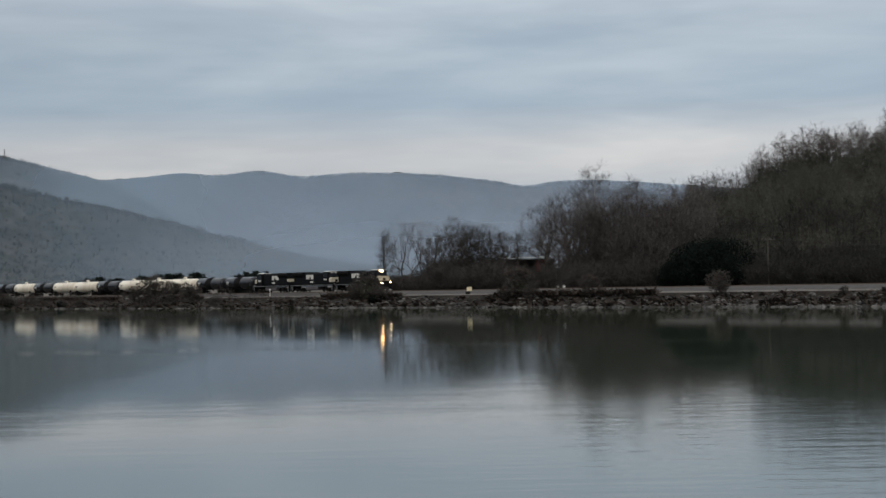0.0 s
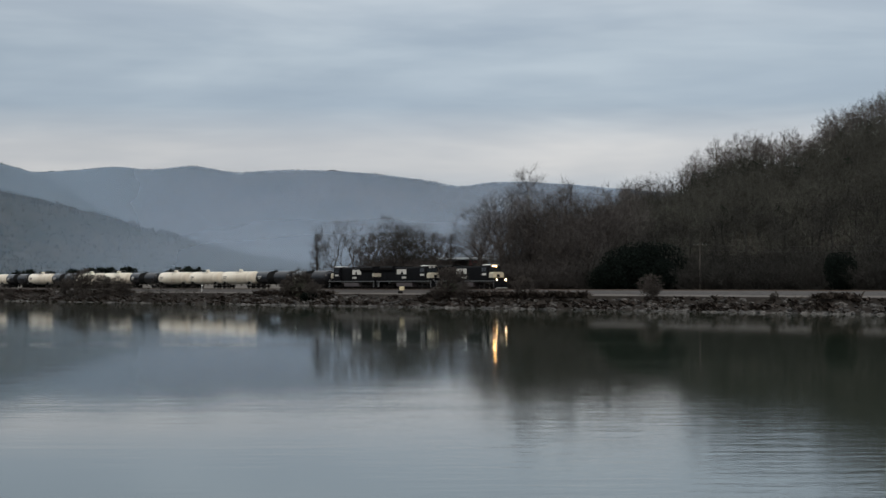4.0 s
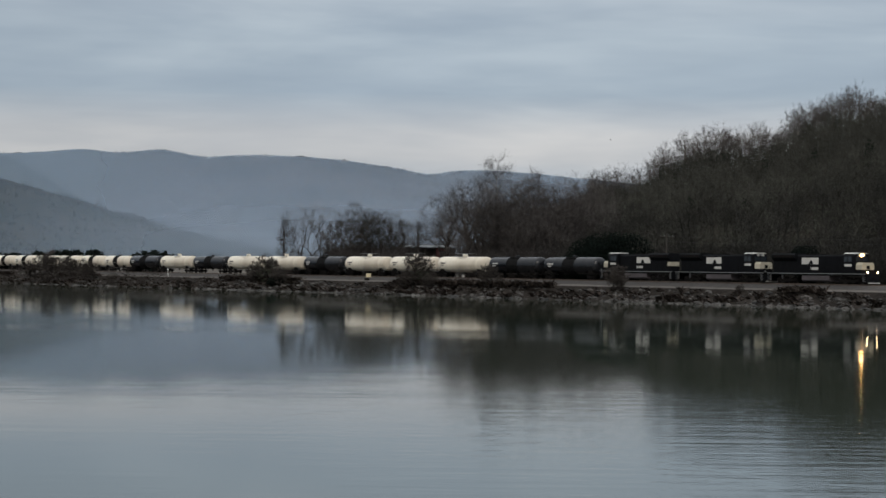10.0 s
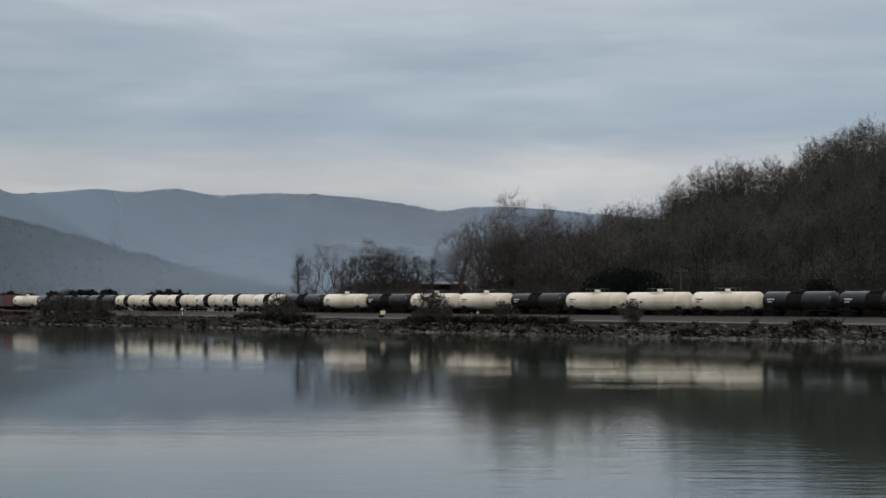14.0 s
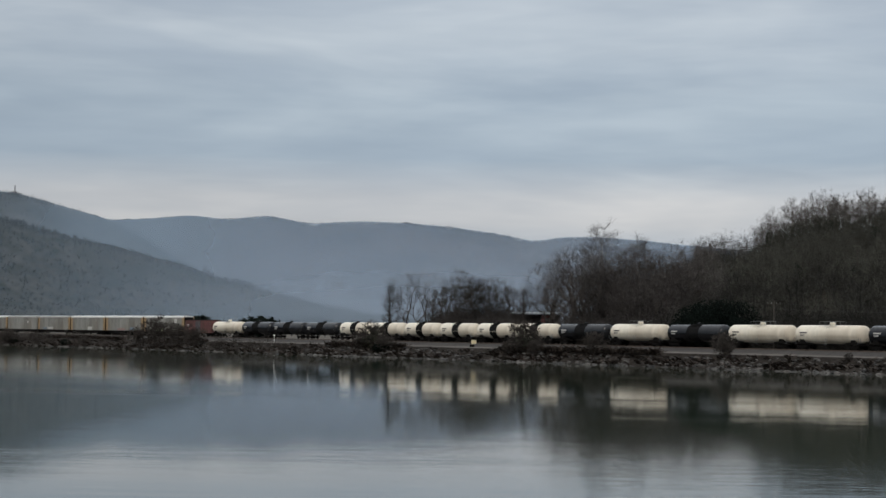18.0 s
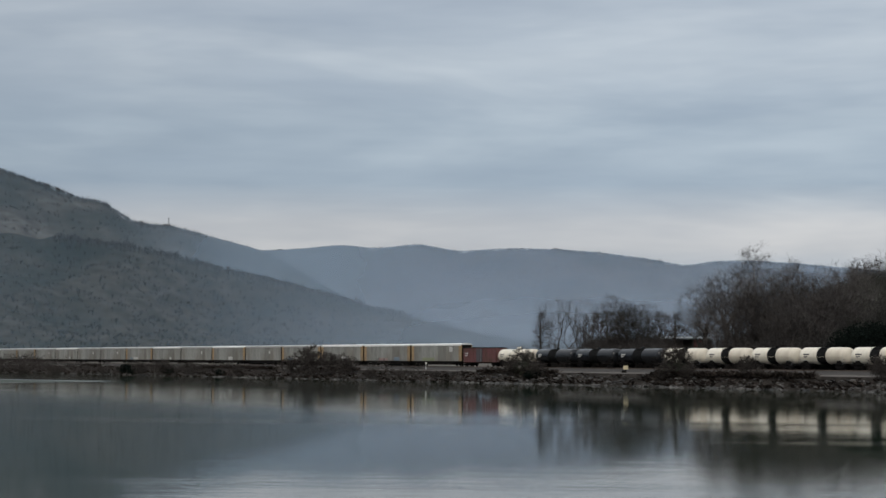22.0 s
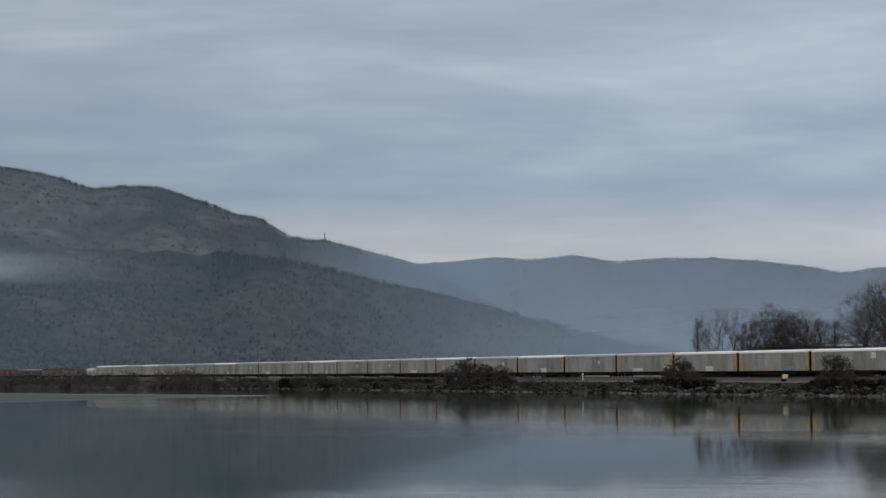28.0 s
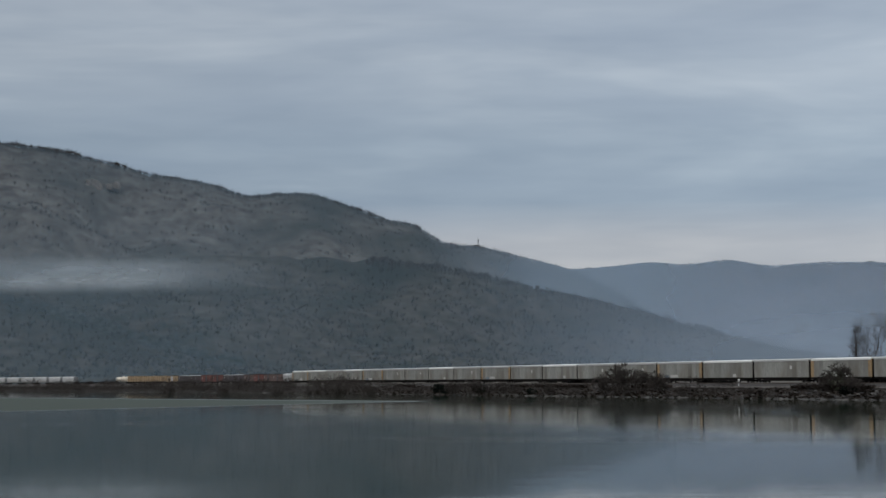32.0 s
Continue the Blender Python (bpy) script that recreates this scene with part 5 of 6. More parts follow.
def make_hopper(length, label):
    car = tagged(new("hopper_car"), label, "hopper car", "cars of the freight train")
    half = length / 2 - 0.5
    part("body", Shape().section([(-0.9, 1.0), (0.9, 1.0), (1.5, 1.9), (1.6, 3.0), (1.5, 4.0), (1.0, 4.45), (-1.0, 4.45), (-1.5, 4.0), (-1.6, 3.0), (-1.5, 1.9)], -half + 1.2, half - 1.2), "pale", car, smooth=False)
    part("roof_hatch", Shape().box(-half + 1.8, half - 1.8, -0.35, 0.35, 4.45, 4.6, 0.03), "pale", car)
    for s in (1, -1):
        part("end_slope", Shape().prism([(s * (half - 1.2), 1.9), (s * (half - 1.2), 4.3), (s * half, 4.3), (s * (half - 0.15), 4.1)][::s], -1.4, 1.4), "pale", car)
        part("end_platform", Shape().box(min(s * half, s * (half - 1.6)), max(s * half, s * (half - 1.6)), -1.45, 1.45, 1.0, 1.2), "under", car)
        add_truck(car, s * (half - 1.8), TRUCK2, 2, 1.8)
    for y in (-1, 1):
        for i in range(9):
            x = -half + 1.6 + (2 * half - 3.2) * i / 8
            part("side_post", Shape().box(x - 0.05, x + 0.05, min(y * 1.45, y * 1.66), max(y * 1.45, y * 1.66), 1.6, 4.0), "pale", car)
    part("centre_sill", Shape().box(-half - 0.2, half + 0.2, -0.35, 0.35, 0.75, 1.05), "under", car)
    add_couplers(car, length / 2)
    return car


def make_autorack(length, roofm, label, tags=(), yellow=True):
    """A closed car carrier: posts, side panels, roof, end doors."""
    car = tagged(new("autorack_car"), label, "autorack", "autoracks of the freight train")
    half = length / 2 - 0.55
    ends = "rack_yellow" if yellow else "rack_side"
    top = 5.55
    part("deck", Shape().prism([(-half, 1.25), (half, 1.25), (half, 0.85), (half - 4.2, 0.85), (half - 5.0, 0.42), (-half + 5.0, 0.42), (-half + 4.2, 0.85), (-half, 0.85)], -1.42, 1.42), "under", car)
    part("roof", Shape().section([(-1.5, top - 0.32), (1.5, top - 0.32), (1.46, top - 0.16), (1.0, top - 0.02), (0, top + 0.06), (-1.0, top - 0.02), (-1.46, top - 0.16)], -half + 0.1, half - 0.1), roofm, car)
    n = 11
    step = (2 * half - 2.9) / n
    for y in (-1, 1):
        for i in range(n):
            x0 = -half + 1.45 + i * step
            part("side_panel", Shape().box(x0 + 0.06, x0 + step - 0.06, min(y * 1.38, y * 1.44), max(y * 1.38, y * 1.44), 1.28, top - 0.36), "rack_side", car)
            part("side_post", Shape().box(x0 - 0.06, x0 + 0.06, min(y * 1.40, y * 1.465), max(y * 1.40, y * 1.465), 1.25, top - 0.32), "rack_side", car)
        part("top_rail", Shape().box(-half + 0.1, half - 0.1, min(y * 1.42, y * 1.53), max(y * 1.42, y * 1.53), top - 0.56, top - 0.24), roofm, car)
        part("side_sill", Shape().box(-half, half, min(y * 1.40, y * 1.52), max(y * 1.40, y * 1.52), 1.02, 1.28), "under", car)
        for s in (1, -1):
            part("end_post", Shape().box(min(s * half, s * (half - 1.4)), max(s * half, s * (half - 1.4)), min(y * 1.30, y * 1.51), max(y * 1.30, y * 1.51), 1.2, top - 0.3, 0.03), ends, car, "orange-yellow end post" if yellow else "")
        for k, (x, z, w, h, m) in enumerate(tags):
            part("painted_tag", Shape().box(x - w / 2, x + w / 2, min(y * 1.44, y * 1.512), max(y * 1.44, y * 1.512), z, z + h), m, car)
    for s in (1, -1):
        # the shade in the gap between cars is put into the door colour
        d = part("end_door", Shape().box(min(s * (half - 0.05), s * (half - 0.12)), max(s * (half - 0.05), s * (half - 0.12)), -1.3, 1.3, 1.25, top - 0.35), "under", car, "closed end door, coloured dark for the gap's shade")
        part("door_rib", Shape().box(min(s * half, s * (half - 0.05)), max(s * half, s * (half - 0.05)), -0.06, 0.06, 1.3, top - 0.4), "under", d)
        add_truck(car, s * (half - 2.6), TRUCK2, 2, 1.8)
    add_couplers(car, length / 2)
    return car


def make_locomotive(length, label, lamps, tail=False):
    """A six-axle road locomotive with its cab at the front end."""
    car = tagged(new("locomotive"), label, "locomotive", "locomotives of the freight train")
    half = length / 2 - 0.4
    part("frame", Shape().box(-half, half, -1.5, 1.5, 1.32, 1.62, 0.04), "loco_black", car)
    part("sill_stripe", Shape().box(-half, half, -1.512, -1.502, 1.5, 1.6).box(-half, half, 1.502, 1.512, 1.5, 1.6), "steel", car, "pale stripe along the frame")
    part("fuel_tank", Shape().section([(-1.4, 0.55), (-1.1, 0.35), (1.1, 0.35), (1.4, 0.55), (1.4, 1.25), (-1.4, 1.25)], -3.0, 3.0), "box_dark", car)
    hood0, hood1 = -half + 1.0, half - 5.0
    part("hood", Shape().section([(-0.95, 1.62), (0.95, 1.62), (0.95, 4.15), (0.7, 4.4), (-0.7, 4.4), (-0.95, 4.15)], hood0 + 5.2, hood1), "loco_black", car)
    part("radiator", Shape().section([(-0.98, 1.62), (0.98, 1.62), (0.98, 3.4), (1.5, 3.9), (1.5, 4.35), (1.2, 4.62), (-1.2, 4.62), (-1.5, 4.35), (-1.5, 3.9), (-0.98, 3.4)], hood0, hood0 + 5.2), "loco_black", car, "flared radiator housing at the rear")
    for y in (-1, 1):
        for k in range(4):
            part("hood_door", Shape().box(hood0 + 5.6 + k * 1.5, hood0 + 6.9 + k * 1.5, min(y * 0.95, y * 0.985), max(y * 0.95, y * 0.985), 1.75, 3.6, 0.01), "loco_black", car)
        part("radiator_grille", Shape().box(hood0 + 0.4, hood0 + 4.8, min(y * 1.5, y * 1.53), max(y * 1.5, y * 1.53), 3.95, 4.3), "under", car)
        # the railway's panel and its lettering as plain bars
        x = (hood0 + hood1) / 2 + 0.6
        part("emblem_panel", Shape().box(x - 2.1, x + 1.6, min(y * 0.99, y * 1.0), max(y * 0.99, y * 1.0), 2.95, 3.95, 0.0), "loco_white", car, "white emblem panel on the hood")
        part("emblem", Shape().prism([(x - 0.55, 2.96), (x + 0.45, 2.96), (x + 0.3, 3.35), (x - 0.05, 3.62), (x - 0.35, 3.3)], min(y * 1.0, y * 1.006), max(y * 1.0, y * 1.006)), "loco_black", car)
        part("lettering", Shape().box(x - 0.1, x + 1.6, min(y * 0.99, y * 1.0), max(y * 0.99, y * 1.0), 2.1, 2.5), "graffiti_white", car)
        rl = handrail(Shape(), tuple(np.linspace(-half + 0.5, half - 2.2, 11)), 1.62, 2.6, y * 1.45)
        part("handrail", rl, "under", car)
        for s in (1, -1):
            st = Shape()
            st.box(min(s * (half - 0.62), s * (half - 0.66)), max(s * (half - 0.62), s * (half - 0.66)), y * 1.3 - 0.2, y * 1.3 + 0.2, 0.42, 1.4)
            for k in range(4):
                st.box(min(s * (half - 0.15), s * (half - 0.6)), max(s * (half - 0.15), s * (half - 0.6)), y * 1.3 - 0.2, y * 1.3 + 0.2, 0.45 + 0.3 * k, 0.49 + 0.3 * k)
            part("steps", st, "steel", car)
    if tail:
        part("tail_band", Shape().section([(-0.99, 2.5), (0.99, 2.5), (0.99, 3.2), (-0.99, 3.2)], hood0 - 0.012, hood0 + 0.8), "cream", car, "cream band round the hood's end")
    for k in range(3):
        part("exhaust_fan", Shape().lathe([(4.4, 0.5), (4.56, 0.5), (4.58, 0.1)], "z", (hood0 + 7.0 + k * 1.6, 0, 0), 12), "under", car)
    # cab
    c0, c1 = half - 5.0, half - 2.35
    cab = part("cab", Shape().section([(-1.5, 1.62), (1.5, 1.62), (1.5, 4.2), (1.25, 4.55), (0.6, 4.68), (-0.6, 4.68), (-1.25, 4.55), (-1.5, 4.2)], c0, c1), "loco_black", car)
    part("cab_roof", Shape().section([(-1.27, 4.56), (1.27, 4.56), (0.62, 4.72), (-0.62, 4.72)], c0 - 0.05, c1 + 0.2), "loco_white", cab, "white cab roof")
    for y in (-1, 1):
        part("side_window", Shape().box(c0 + 0.4, c0 + 1.1, min(y * 1.5, y * 1.515), max(y * 1.5, y * 1.515), 3.35, 4.1).box(c0 + 1.25, c0 + 2.0, min(y * 1.5, y * 1.515), max(y * 1.5, y * 1.515), 3.35, 4.1), "glass", cab)
        part("cab_number", Shape().box(c0 + 0.5, c0 + 2.0, min(y * 1.5, y * 1.512), max(y * 1.5, y * 1.512), 2.65, 3.0), "graffiti_white", cab)
    part("windscreen", Shape().box(c1, c1 + 0.02, -1.25, -0.1, 3.45, 4.1).box(c1, c1 + 0.02, 0.1, 1.25, 3.45, 4.1), "glass", cab)
    for y in (-0.75, 0.3):
        part("number_board", Shape().box(c1, c1 + 0.08, y, y + 0.45, 4.2, 4.5), "loco_white", cab)
    nose = part("nose", Shape().section([(-1.35, 1.62), (1.35, 1.62), (1.35, 2.9), (1.05, 3.25), (-1.05, 3.25), (-1.35, 2.9)], c1, half - 1.0), "loco_black", car)
    part("nose_band", Shape().section([(-1.36, 2.2), (1.36, 2.2), (1.36, 2.91), (1.06, 3.26), (-1.06, 3.26), (-1.36, 2.91)], c1 + 0.1, half - 0.98), "cream", nose, "cream band wrapped round the nose")
    part("nose_mark", Shape().box(half - 0.98, half - 0.965, -0.35, 0.35, 2.25, 2.8), "loco_black", nose)
    part("pilot", Shape().prism([(half - 0.9, 1.35), (half, 1.35), (half + 0.1, 0.4), (half + 0.3, 0.18), (half - 0.9, 0.3)], -1.4, 1.4), "loco_black", car)
    part("rear_pilot", Shape().box(-half, -half + 0.4, -1.4, 1.4, 0.35, 1.35), "loco_black", car)
    part("plow_edge", Shape().box(half + 0.28, half + 0.33, -1.3, 1.3, 0.16, 0.3), "graffiti_white", car)
    hd = "headlight" if lamps else "steel"
    part("headlight", Shape().lathe([(c1 + 0.08, 0.17), (c1 + 0.14, 0.15)], "x", (0, -0.2, 4.36), 12).lathe([(c1 + 0.08, 0.17), (c1 + 0.14, 0.15)], "x", (0, 0.2, 4.36), 12), hd, car, "bright lit headlight" if lamps else "unlit headlight")
    for y in (-1.1, 1.1):
        part("ditch_light", Shape().lathe([(half - 0.05, 0.14), (half + 0.05, 0.12)], "x", (0, y, 1.8), 10), "ditch" if lamps else "steel", car, "bright lit ditch light" if lamps else "unlit ditch light")
    for s in (1, -1):
        add_truck(car, s * (half - 4.0), TRUCK3, 3, 3.6, 0.52)
    part("bell_horn", Shape().lathe([(0, 0.05), (0.4, 0.12)], "x", (c0 - 1.5, 0.3, 4.55), 8), "steel", car)
    add_couplers(car, length / 2)
    return car


# the order of the train: metres behind a mark, at the clip's start, where each car begins and ends
RIDES = []


def ride(car, u0, u1, back=False):
    RIDES.append((car, (u0 + u1) / 2, back))
    return car


def build_train():
    lead = make_locomotive(22.4, "black locomotive with white nose band and lit headlights", True)
    ride(lead, 396.8, 419.2)
    second = make_locomotive(22.4, "black locomotive with white nose band, lights off", False)
    ride(second, 419.2, 441.6)
    third = make_locomotive(20.4, "black locomotive running cab to the rear, lights off", False, True)
    ride(third, 441.6, 462.0, True)
    for engine in (lead, second, third):
        engine.scale = (1, 1, 1.04)
    white = make_tank(17.5, "white_tank", "pressure", "weathered white pressure tank car with a top platform")
    black = make_tank(17.3, "black_tank", "general", "black tank car with a dull spill band")
    band = make_tank(14.88, "white_tank", "banded", "short white tank car with a black spill band")
    firsts = {"w": white, "k": black, "b": band}
    used = set()
    u = 462.0
    for c in "kkwwwkwwkwk" + "bbbbbb" + "kkkw":
        n = {"w": 17.45, "k": 17.3, "b": 14.88}[c]
        car = firsts[c] if c not in used else copy_thing(firsts[c], Matrix())
        used.add(c)
        ride(car, u, u + n)
        u += n
    box = make_boxcar(17.3, "box_red", "oxide-red boxcar with a dark sliding door")
    ride(box, 811.0, 828.3)
    w, b, k, g = "graffiti_white", "graffiti_blue", "graffiti_pink", "graffiti_green"
    bright, dull = "grey autorack with a white roof and orange-yellow ends", "grey autorack with a dull roof and orange-yellow ends"
    racks = [make_autorack(27.92, "rack_roof_white", bright, ((2.0, 1.32, 3.2, 1.0, w),)),
             make_autorack(27.92, "rack_roof", dull, ((-3, 1.4, 4.5, 0.7, w), (-7.5, 1.35, 2.6, 0.6, b))),
             make_autorack(27.92, "rack_roof_white", "white-roofed grey autorack with green tags and orange-yellow ends", ((8, 3.6, 1.6, 1.2, w), (-4, 1.35, 6.5, 0.75, g))),
             make_autorack(27.92, "rack_roof_white", "grey autorack with a white roof and pale paint tags", ((-2, 1.35, 5.2, 0.65, k), (6, 1.35, 3.2, 0.9, b))),
             make_autorack(27.92, "rack_roof", "grey autorack with a dull roof and one pale mark", ((5, 3.2, 0.9, 0.8, w),), False),
             make_autorack(27.92, "rack_roof_white", "grey autorack with a white roof and plain ends", ((4, 1.4, 1.6, 0.8, w),), False)]
    order = [2, 3, 0, 1, 4, 0, 4, 5, 1, 4, 4, 5, 4, 1, 4, 5, 4, 4, 1, 5, 4, 5, 0]
    used = set()
    for k, i in enumerate(order):
        car = racks[i] if i not in used else copy_thing(racks[i], Matrix())
        used.add(i)
        ride(car, 828.3 + 27.92 * k, 828.3 + 27.92 * (k + 1))
    u = 1470.5
    makers = {"h": lambda: make_hopper(18, "pale grey covered hopper car"), "r": lambda: make_boxcar(18, "box_faded", "faded red boxcar with dark doors"), "n": lambda: make_boxcar(18, "box_brown", "brown weathered boxcar with dark doors", 4.5),
              "d": lambda: make_boxcar(18, "box_dark", "dark boxcar with a pale roof", 4.4, roofm="rack_roof"), "t": lambda: make_boxcar(18, "tan", "tan boxcar with a pale door", 4.6, door="graffiti_white"),
              "l": lambda: make_lumber(19, "centre-beam car loaded with tan lumber bundles"), "f": lambda: make_flat(18.5, "empty low flat car"), "w": lambda: copy_thing(white, Matrix())}
    made = {}
    for c in "h" + "nnrnddrrdd" + "t" + "lll" + "w" + "fff" + "hhhhhhhhhh":
        n = {"l": 19, "f": 18.5, "w": 17.5}.get(c, 18)
        if c == "w":
            car = makers[c]()
        elif c in made:
            car = copy_thing(made[c], Matrix())
        else:
            car = made[c] = makers[c]()
        ride(car, u, u + n)
        u += n


build_train()


# ---- small things along the line ----
def on_line(az, off, z=None):
    u = (FAR_OFF - off) / math.tan(radians(az) - HEAD)
    p, head = line(u, off)
    return Vector((p.x, p.y, 2.5 if z is None else z)), head


def make_marker(az, off, h, label, board="sign_white", w=0.35, bh=0.5):
    p, _ = on_line(az, off)
    ob = tagged(new("track_marker"), label, "marker post")
    ob.matrix_basis = pose(p.x, p.y, p.z - 0.1, 0, 0, -az)
    part("post", Shape().box(-0.06, 0.06, -0.05, 0.05, 0, h, 0.01), "sign_white", ob)
    if bh:
        part("board", Shape().box(-w / 2, w / 2, -0.09, -0.055, h - bh, h, 0.01), board, ob)


make_marker(-5.60, 6.0, 1.95, "white post with a small board beside the track", w=0.42, bh=0.35)
make_marker(2.67, -5.2, 1.6, "white post with a small board beside the track", w=0.5, bh=0.55)


def make_box_sign(az):
    p, _ = on_line(az, 5.4)
    ob = tagged(new("signal_cabinet"), "small white reflective board, tinted headlight yellow, on a squat dark base", "trackside sign")
    ob.matrix_basis = pose(p.x, p.y, p.z - 0.05, 0, 0, -az + 25)
    part("base", Shape().box(-0.5, 0.3, -0.35, 0.35, 0, 0.55, 0.05), "under", ob)
    part("post", Shape().box(0.2, 0.3, -0.05, 0.05, 0, 1.4), "under", ob)
    part("board", Shape().box(-0.35, 0.80, -0.12, -0.06, 0.7, 1.5, 0.03), "sign_headlit", ob, "round-cornered white reflective board tinted headlight yellow")


make_box_sign(-0.03)


def make_pole(az, back, h, label):
    r = line_at(az) + back
    p = sight(az, 0, r)
    ob = tagged(new("utility_pole"), label, "utility pole", "poles of the wire line")
    ob.matrix_basis = pose(p.x, p.y, hill_z(az, r) - 0.3, 0, 0, -az - 25)
    part("pole", Shape().rod((0, 0, 0), (0, 0, h), 0.16, 0.1, 8), "pole_wood", ob)
    part("cross_arm", Shape().box(-1.3, 1.3, -0.06, 0.06, h - 0.75, h - 0.6), "pole_wood", ob)
    for x in (-1.2, -0.5, 0.5, 1.2):
        part("insulator", Shape().lathe([(h - 0.6, 0.04), (h - 0.5, 0.06), (h - 0.4, 0.03)], "z", (x, 0, 0), 6), "steel", ob)
    return Vector((p.x, p.y, hill_z(az, r) + h - 0.9))


tops = [make_pole(8.36, 14, 9.3, "weathered wooden pole with a cross-arm"), make_pole(17.5, 14, 9.3, "weathered wooden pole with a cross-arm")]
for dz in (0.0, -0.9):
    rings = []
    for k in range(25):
        q = tops[0].lerp(tops[1], k / 24) + Vector((0, 0, dz - 0.8 * math.sin(math.pi * k / 24)))
        rings.append([q + Vector((0, 0.02 * math.cos(w), 0.02 * math.sin(w))) for w in (0, 2.1, 4.2, 6.283)])
    tagged(new("overhead_wire", grid_mesh("overhead_wire", rings, "wire")), "thin dark wire strung between the poles", "wire", "wires of the line")


def make_mast():
    p = sight(-12.83, 0, 2990)
    ob = tagged(new("radio_mast"), "thin grey lattice mast on the mountain crest", "mast")
    ob.matrix_basis = pose(p.x, p.y, 190, 0, 0, 12)
    h = EYE[2] + 2990 * math.tan(radians(3.93)) - 190
    for x, y in ((-1.2, -0.8), (1.2, -0.8), (0, 1.2)):
        part("leg", Shape().rod((x, y, 0), (x * 0.4, y * 0.4, h), 0.35, 0.25, 4), "wire", ob)


make_mast()


def make_pavilion(az, back, w, d, h, label):
    """A raised open shelter: flat pale roof on posts, a deck, and a small reddish shed at one end."""
    r = line_at(az) + back
    p = sight(az, 0, r)
    ob = tagged(new("shelter"), label, "building")
    ob.matrix_basis = pose(p.x, p.y, hill_z(az, r) - 0.1, 0, 0, -az)
    part("roof", Shape().section([(-d / 2 - 0.5, h), (d / 2 + 0.5, h + 0.5), (d / 2 + 0.5, h + 0.62), (-d / 2 - 0.5, h + 0.14)], -w / 2 - 0.6, w / 2 + 0.6), "roof", ob, "light grey metal roof")
    part("deck", Shape().box(-w / 2, w / 2, -d / 2, d / 2, h - 3.1, h - 2.8, 0.03), "pole_wood", ob)
    part("wall", Shape().box(-w / 2 + 0.2, w / 2 - 0.2, d / 2 - 0.3, d / 2 - 0.1, 0, h - 0.02), "wall", ob)
    part("shed_wall", Shape().box(w * 0.12, w * 0.36, -d / 2 + 0.4, d / 2 - 0.4, h - 2.8, h - 0.05, 0.03), "box_red", ob, "dull red boarded shed")
    part("shed_door", Shape().box(w * 0.2, w * 0.28, -d / 2 + 0.36, -d / 2 + 0.4, h - 2.75, h - 0.75), "wall", ob)
    for k in range(6):
        x = -w / 2 + 0.2 + (w - 0.4) * k / 5
        part("post", Shape().box(x - 0.09, x + 0.09, -d / 2 + 0.05, -d / 2 + 0.23, 0, h + 0.02), "pole_wood", ob)
        if k < 5:
            part("railing", handrail(Shape(), tuple(np.linspace(x + 0.1, x + (w - 0.4) / 5 - 0.1, 6)), h - 2.8, h - 1.8, -d / 2 + 0.14), "pole_wood", ob)


make_pavilion(1.72, 50, 11.5, 6.0, 7.0, "raised open shelter with a pale metal roof among bare trees")


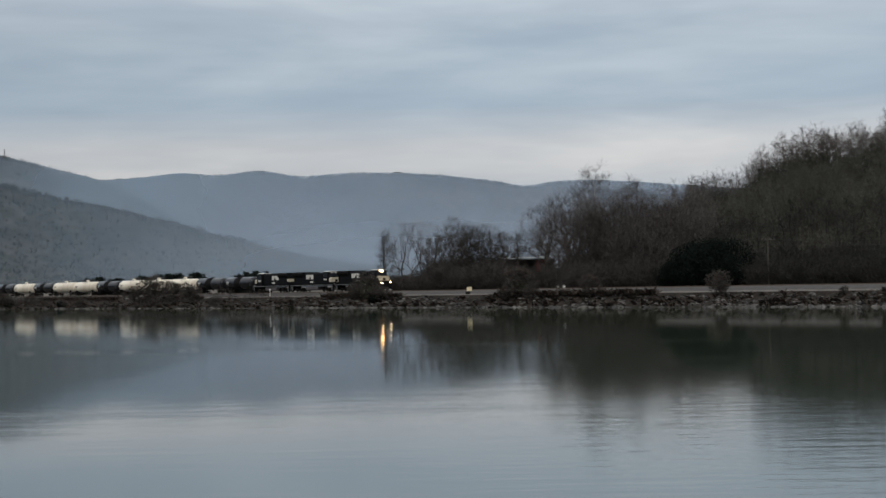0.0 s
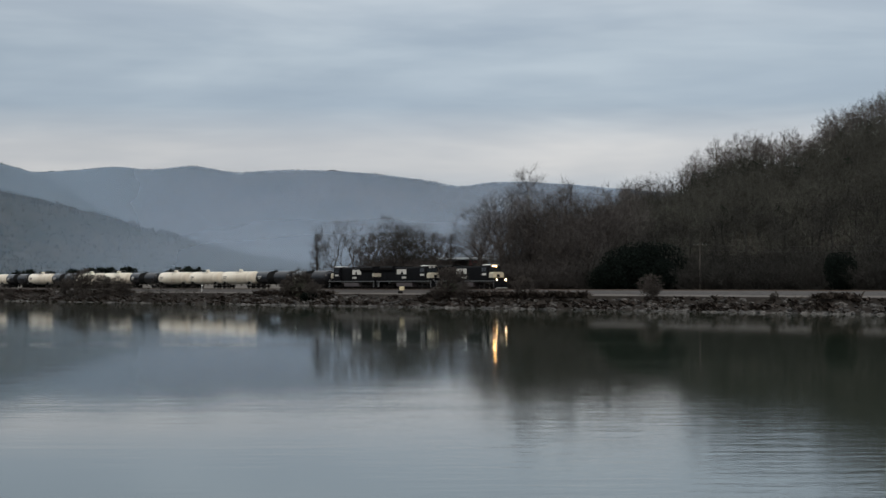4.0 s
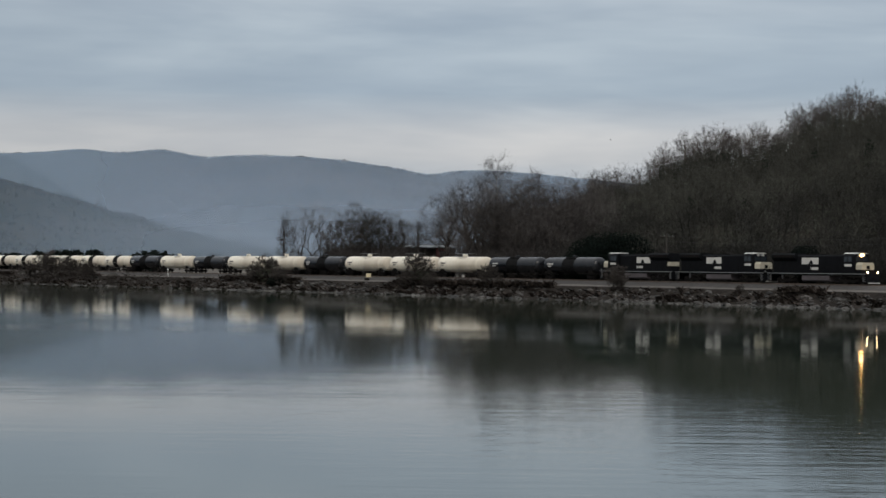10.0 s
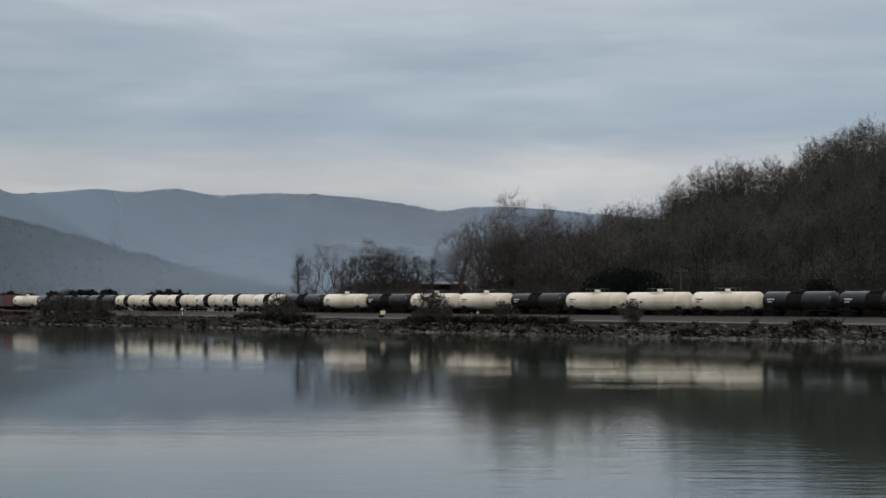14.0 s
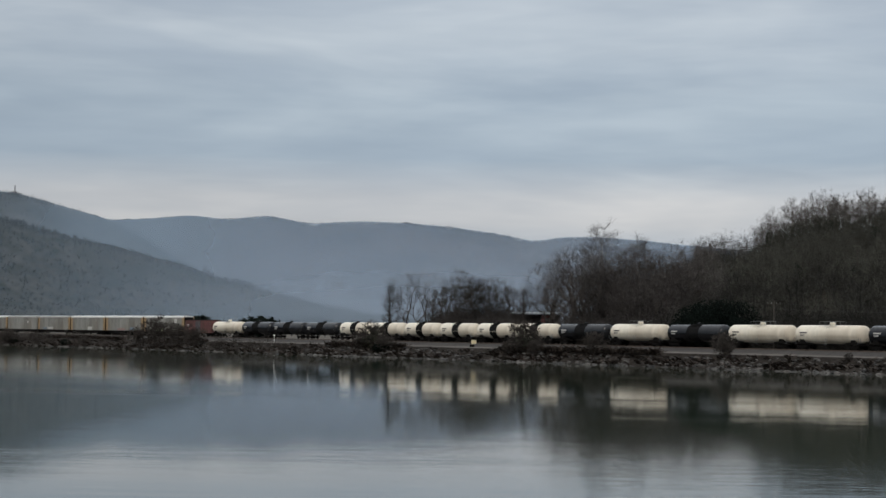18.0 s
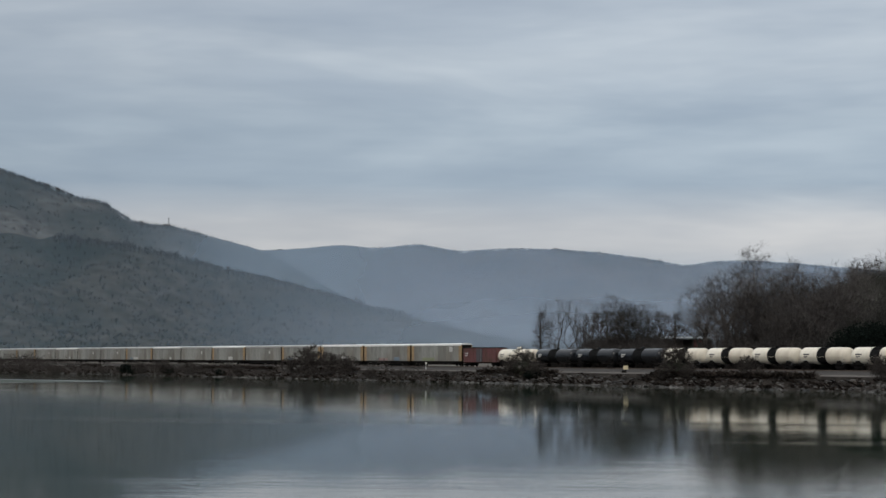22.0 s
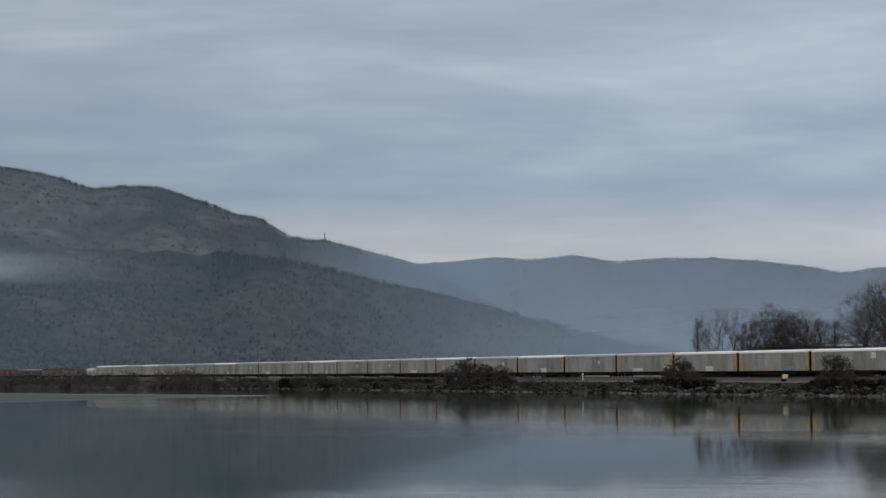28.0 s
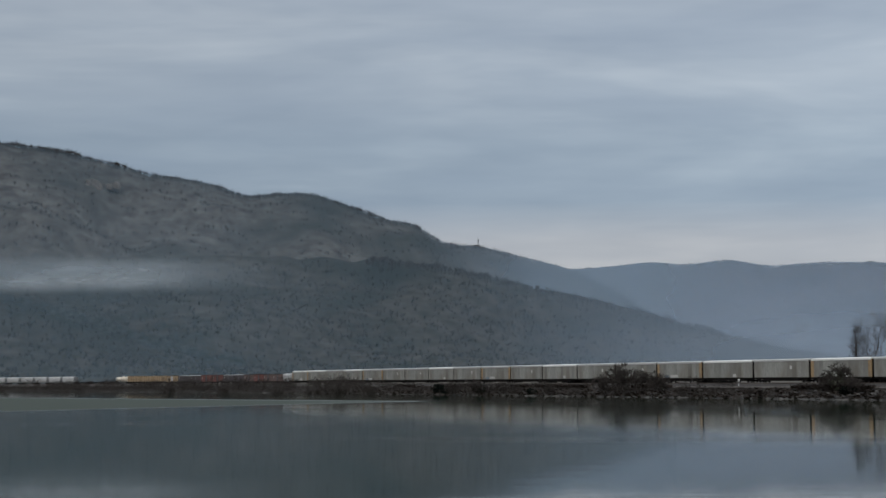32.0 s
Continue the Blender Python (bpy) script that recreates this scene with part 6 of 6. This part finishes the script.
def build_stones():
    """Pale riprap stones at the water's edge and on the slope."""
    rs = random.Random(12)
    kinds = []
    for s in range(8):
        bm = bmesh.new()
        bmesh.ops.create_icosphere(bm, subdivisions=1, radius=1.0)
        for v in bm.verts:
            v.co *= rs.uniform(0.72, 1.18)
            v.co.z *= 0.62
        me = bpy.data.meshes.new("stone")
        bm.to_mesh(me)
        bm.free()
        me.materials.append(MAT["stone"])
        kinds.append(me)
    heap = tagged(new("riprap_edge"), "row of pale riprap stones at the water's edge", "riprap", kind="structure")
    rest_v, rest_f, k = [], [], 0
    packed = [(np.array([v.co[:] for v in me.vertices]), np.array([p.vertices[:] for p in me.polygons])) for me in kinds]
    spots = []
    for _ in range(3600):
        u = rs.uniform(60, 640) if rs.random() < 0.85 else rs.uniform(640, 1000)
        low = rs.random() ** (1.9 if u < 420 else 3.2)
        if u > 400 and low < 0.3 and rs.random() < 0.6:
            continue
        s = shore(u)
        w0 = 0.80 - 0.72 * low
        o = 10.6 + (s + 2.5 - 10.6) * w0
        size = rs.uniform(0.14, 0.62) * (1.3 if low < 0.05 else 0.95)
        spots.append((u, o, bank_z(u, o) + 0.05, size))
    near = [q for q in spots if 200 < q[0] < 330 and q[3] > 0.3][:300]
    chosen = set(near)
    for u, o, z, size in near:
        p, _ = line(u, o, z)
        ob = part("stone", rs.choice(kinds), None, heap)
        ob.matrix_basis = Matrix.LocRotScale(p, Euler((rs.uniform(-0.4, 0.4), rs.uniform(-0.4, 0.4), rs.uniform(0, 6.28))), (size * rs.uniform(0.9, 1.7), size, size))
    for q in spots:
        if q in chosen:
            continue
        u, o, z, size = q
        p, _ = line(u, o, z)
        v, f = packed[rs.randrange(8)]
        w = rs.uniform(0, 6.28)
        c, s = math.cos(w), math.sin(w)
        x = np.stack([v[:, 0] * c * 1.3 - v[:, 1] * s, v[:, 0] * s * 1.3 + v[:, 1] * c, v[:, 2]], -1) * size + np.array(p[:])
        rest_v.append(x)
        rest_f.append(f + k)
        k += len(v)
    me = bpy.data.meshes.new("riprap_stones")
    me.from_pydata(np.concatenate(rest_v).tolist(), [], np.concatenate(rest_f).tolist())
    me.materials.append(MAT["stone"])
    tagged(part("riprap_stones", me, None, heap), kind="stuff")


def make_bird():
    ob = tagged(new("bird"), "dark bird in flight over the trees", "bird")
    part("body", Shape().lathe([(-0.35, 0.02), (-0.15, 0.09), (0.05, 0.12), (0.2, 0.08), (0.33, 0.06), (0.42, 0.01)], "x", n=10), "feather", ob, smooth=True)
    part("tail", Shape().prism([(-0.3, 0.0), (-0.62, 0.02), (-0.62, -0.02)], -0.12, 0.12), "feather", ob)
    wings = []
    for s in (1, -1):
        w = Shape().add([(0.15, 0, 0.03), (0.12, s * 0.45, 0.05), (-0.02, s * 0.95, 0.03), (-0.15, s * 0.5, 0.02), (-0.15, 0, 0.0),
                         (0.15, 0, 0.0), (0.12, s * 0.45, 0.02), (-0.02, s * 0.95, 0.02), (-0.15, s * 0.5, 0.0), (-0.15, 0, -0.02)],
                        [(0, 1, 2, 3, 4), (9, 8, 7, 6, 5), (0, 5, 6, 1), (1, 6, 7, 2), (2, 7, 8, 3), (3, 8, 9, 4), (4, 9, 5, 0)])
        wings.append((s, part("wing", w, "feather", ob)))
    return ob, wings


BIRD, WINGS = make_bird()
build_stones()


# ---- what moves ----
def motions():
    for car, mid, back in RIDES:
        rows = []
        for t in range(0, 33, 2):
            p, head = line(mid - 17.69 * t - 0.01287 * t * t)
            rows.append((t, pose(p.x, p.y, RAIL, 0, 0, -90 - math.degrees(head) + (180 if back else 0))))
        walk(car, rows)
    # the bird crosses the sky from left to right, beating its wings
    rows = []
    for t in range(0, 33, 2):
        az = 1.23 + (5.38 - 1.23) / 3 * (t - 6)
        p = sight(az, 2.89 + 0.2 * (t - 6), 780)
        rows.append((t, pose(p.x, p.y, p.z, 0, 0, -az)))
    walk(BIRD, rows)
    for s, wing in WINGS:
        walk(wing, [(k * 0.2, pose(0, 0, 0, s * (28 if k % 2 else -22))) for k in range(161)])


motions()
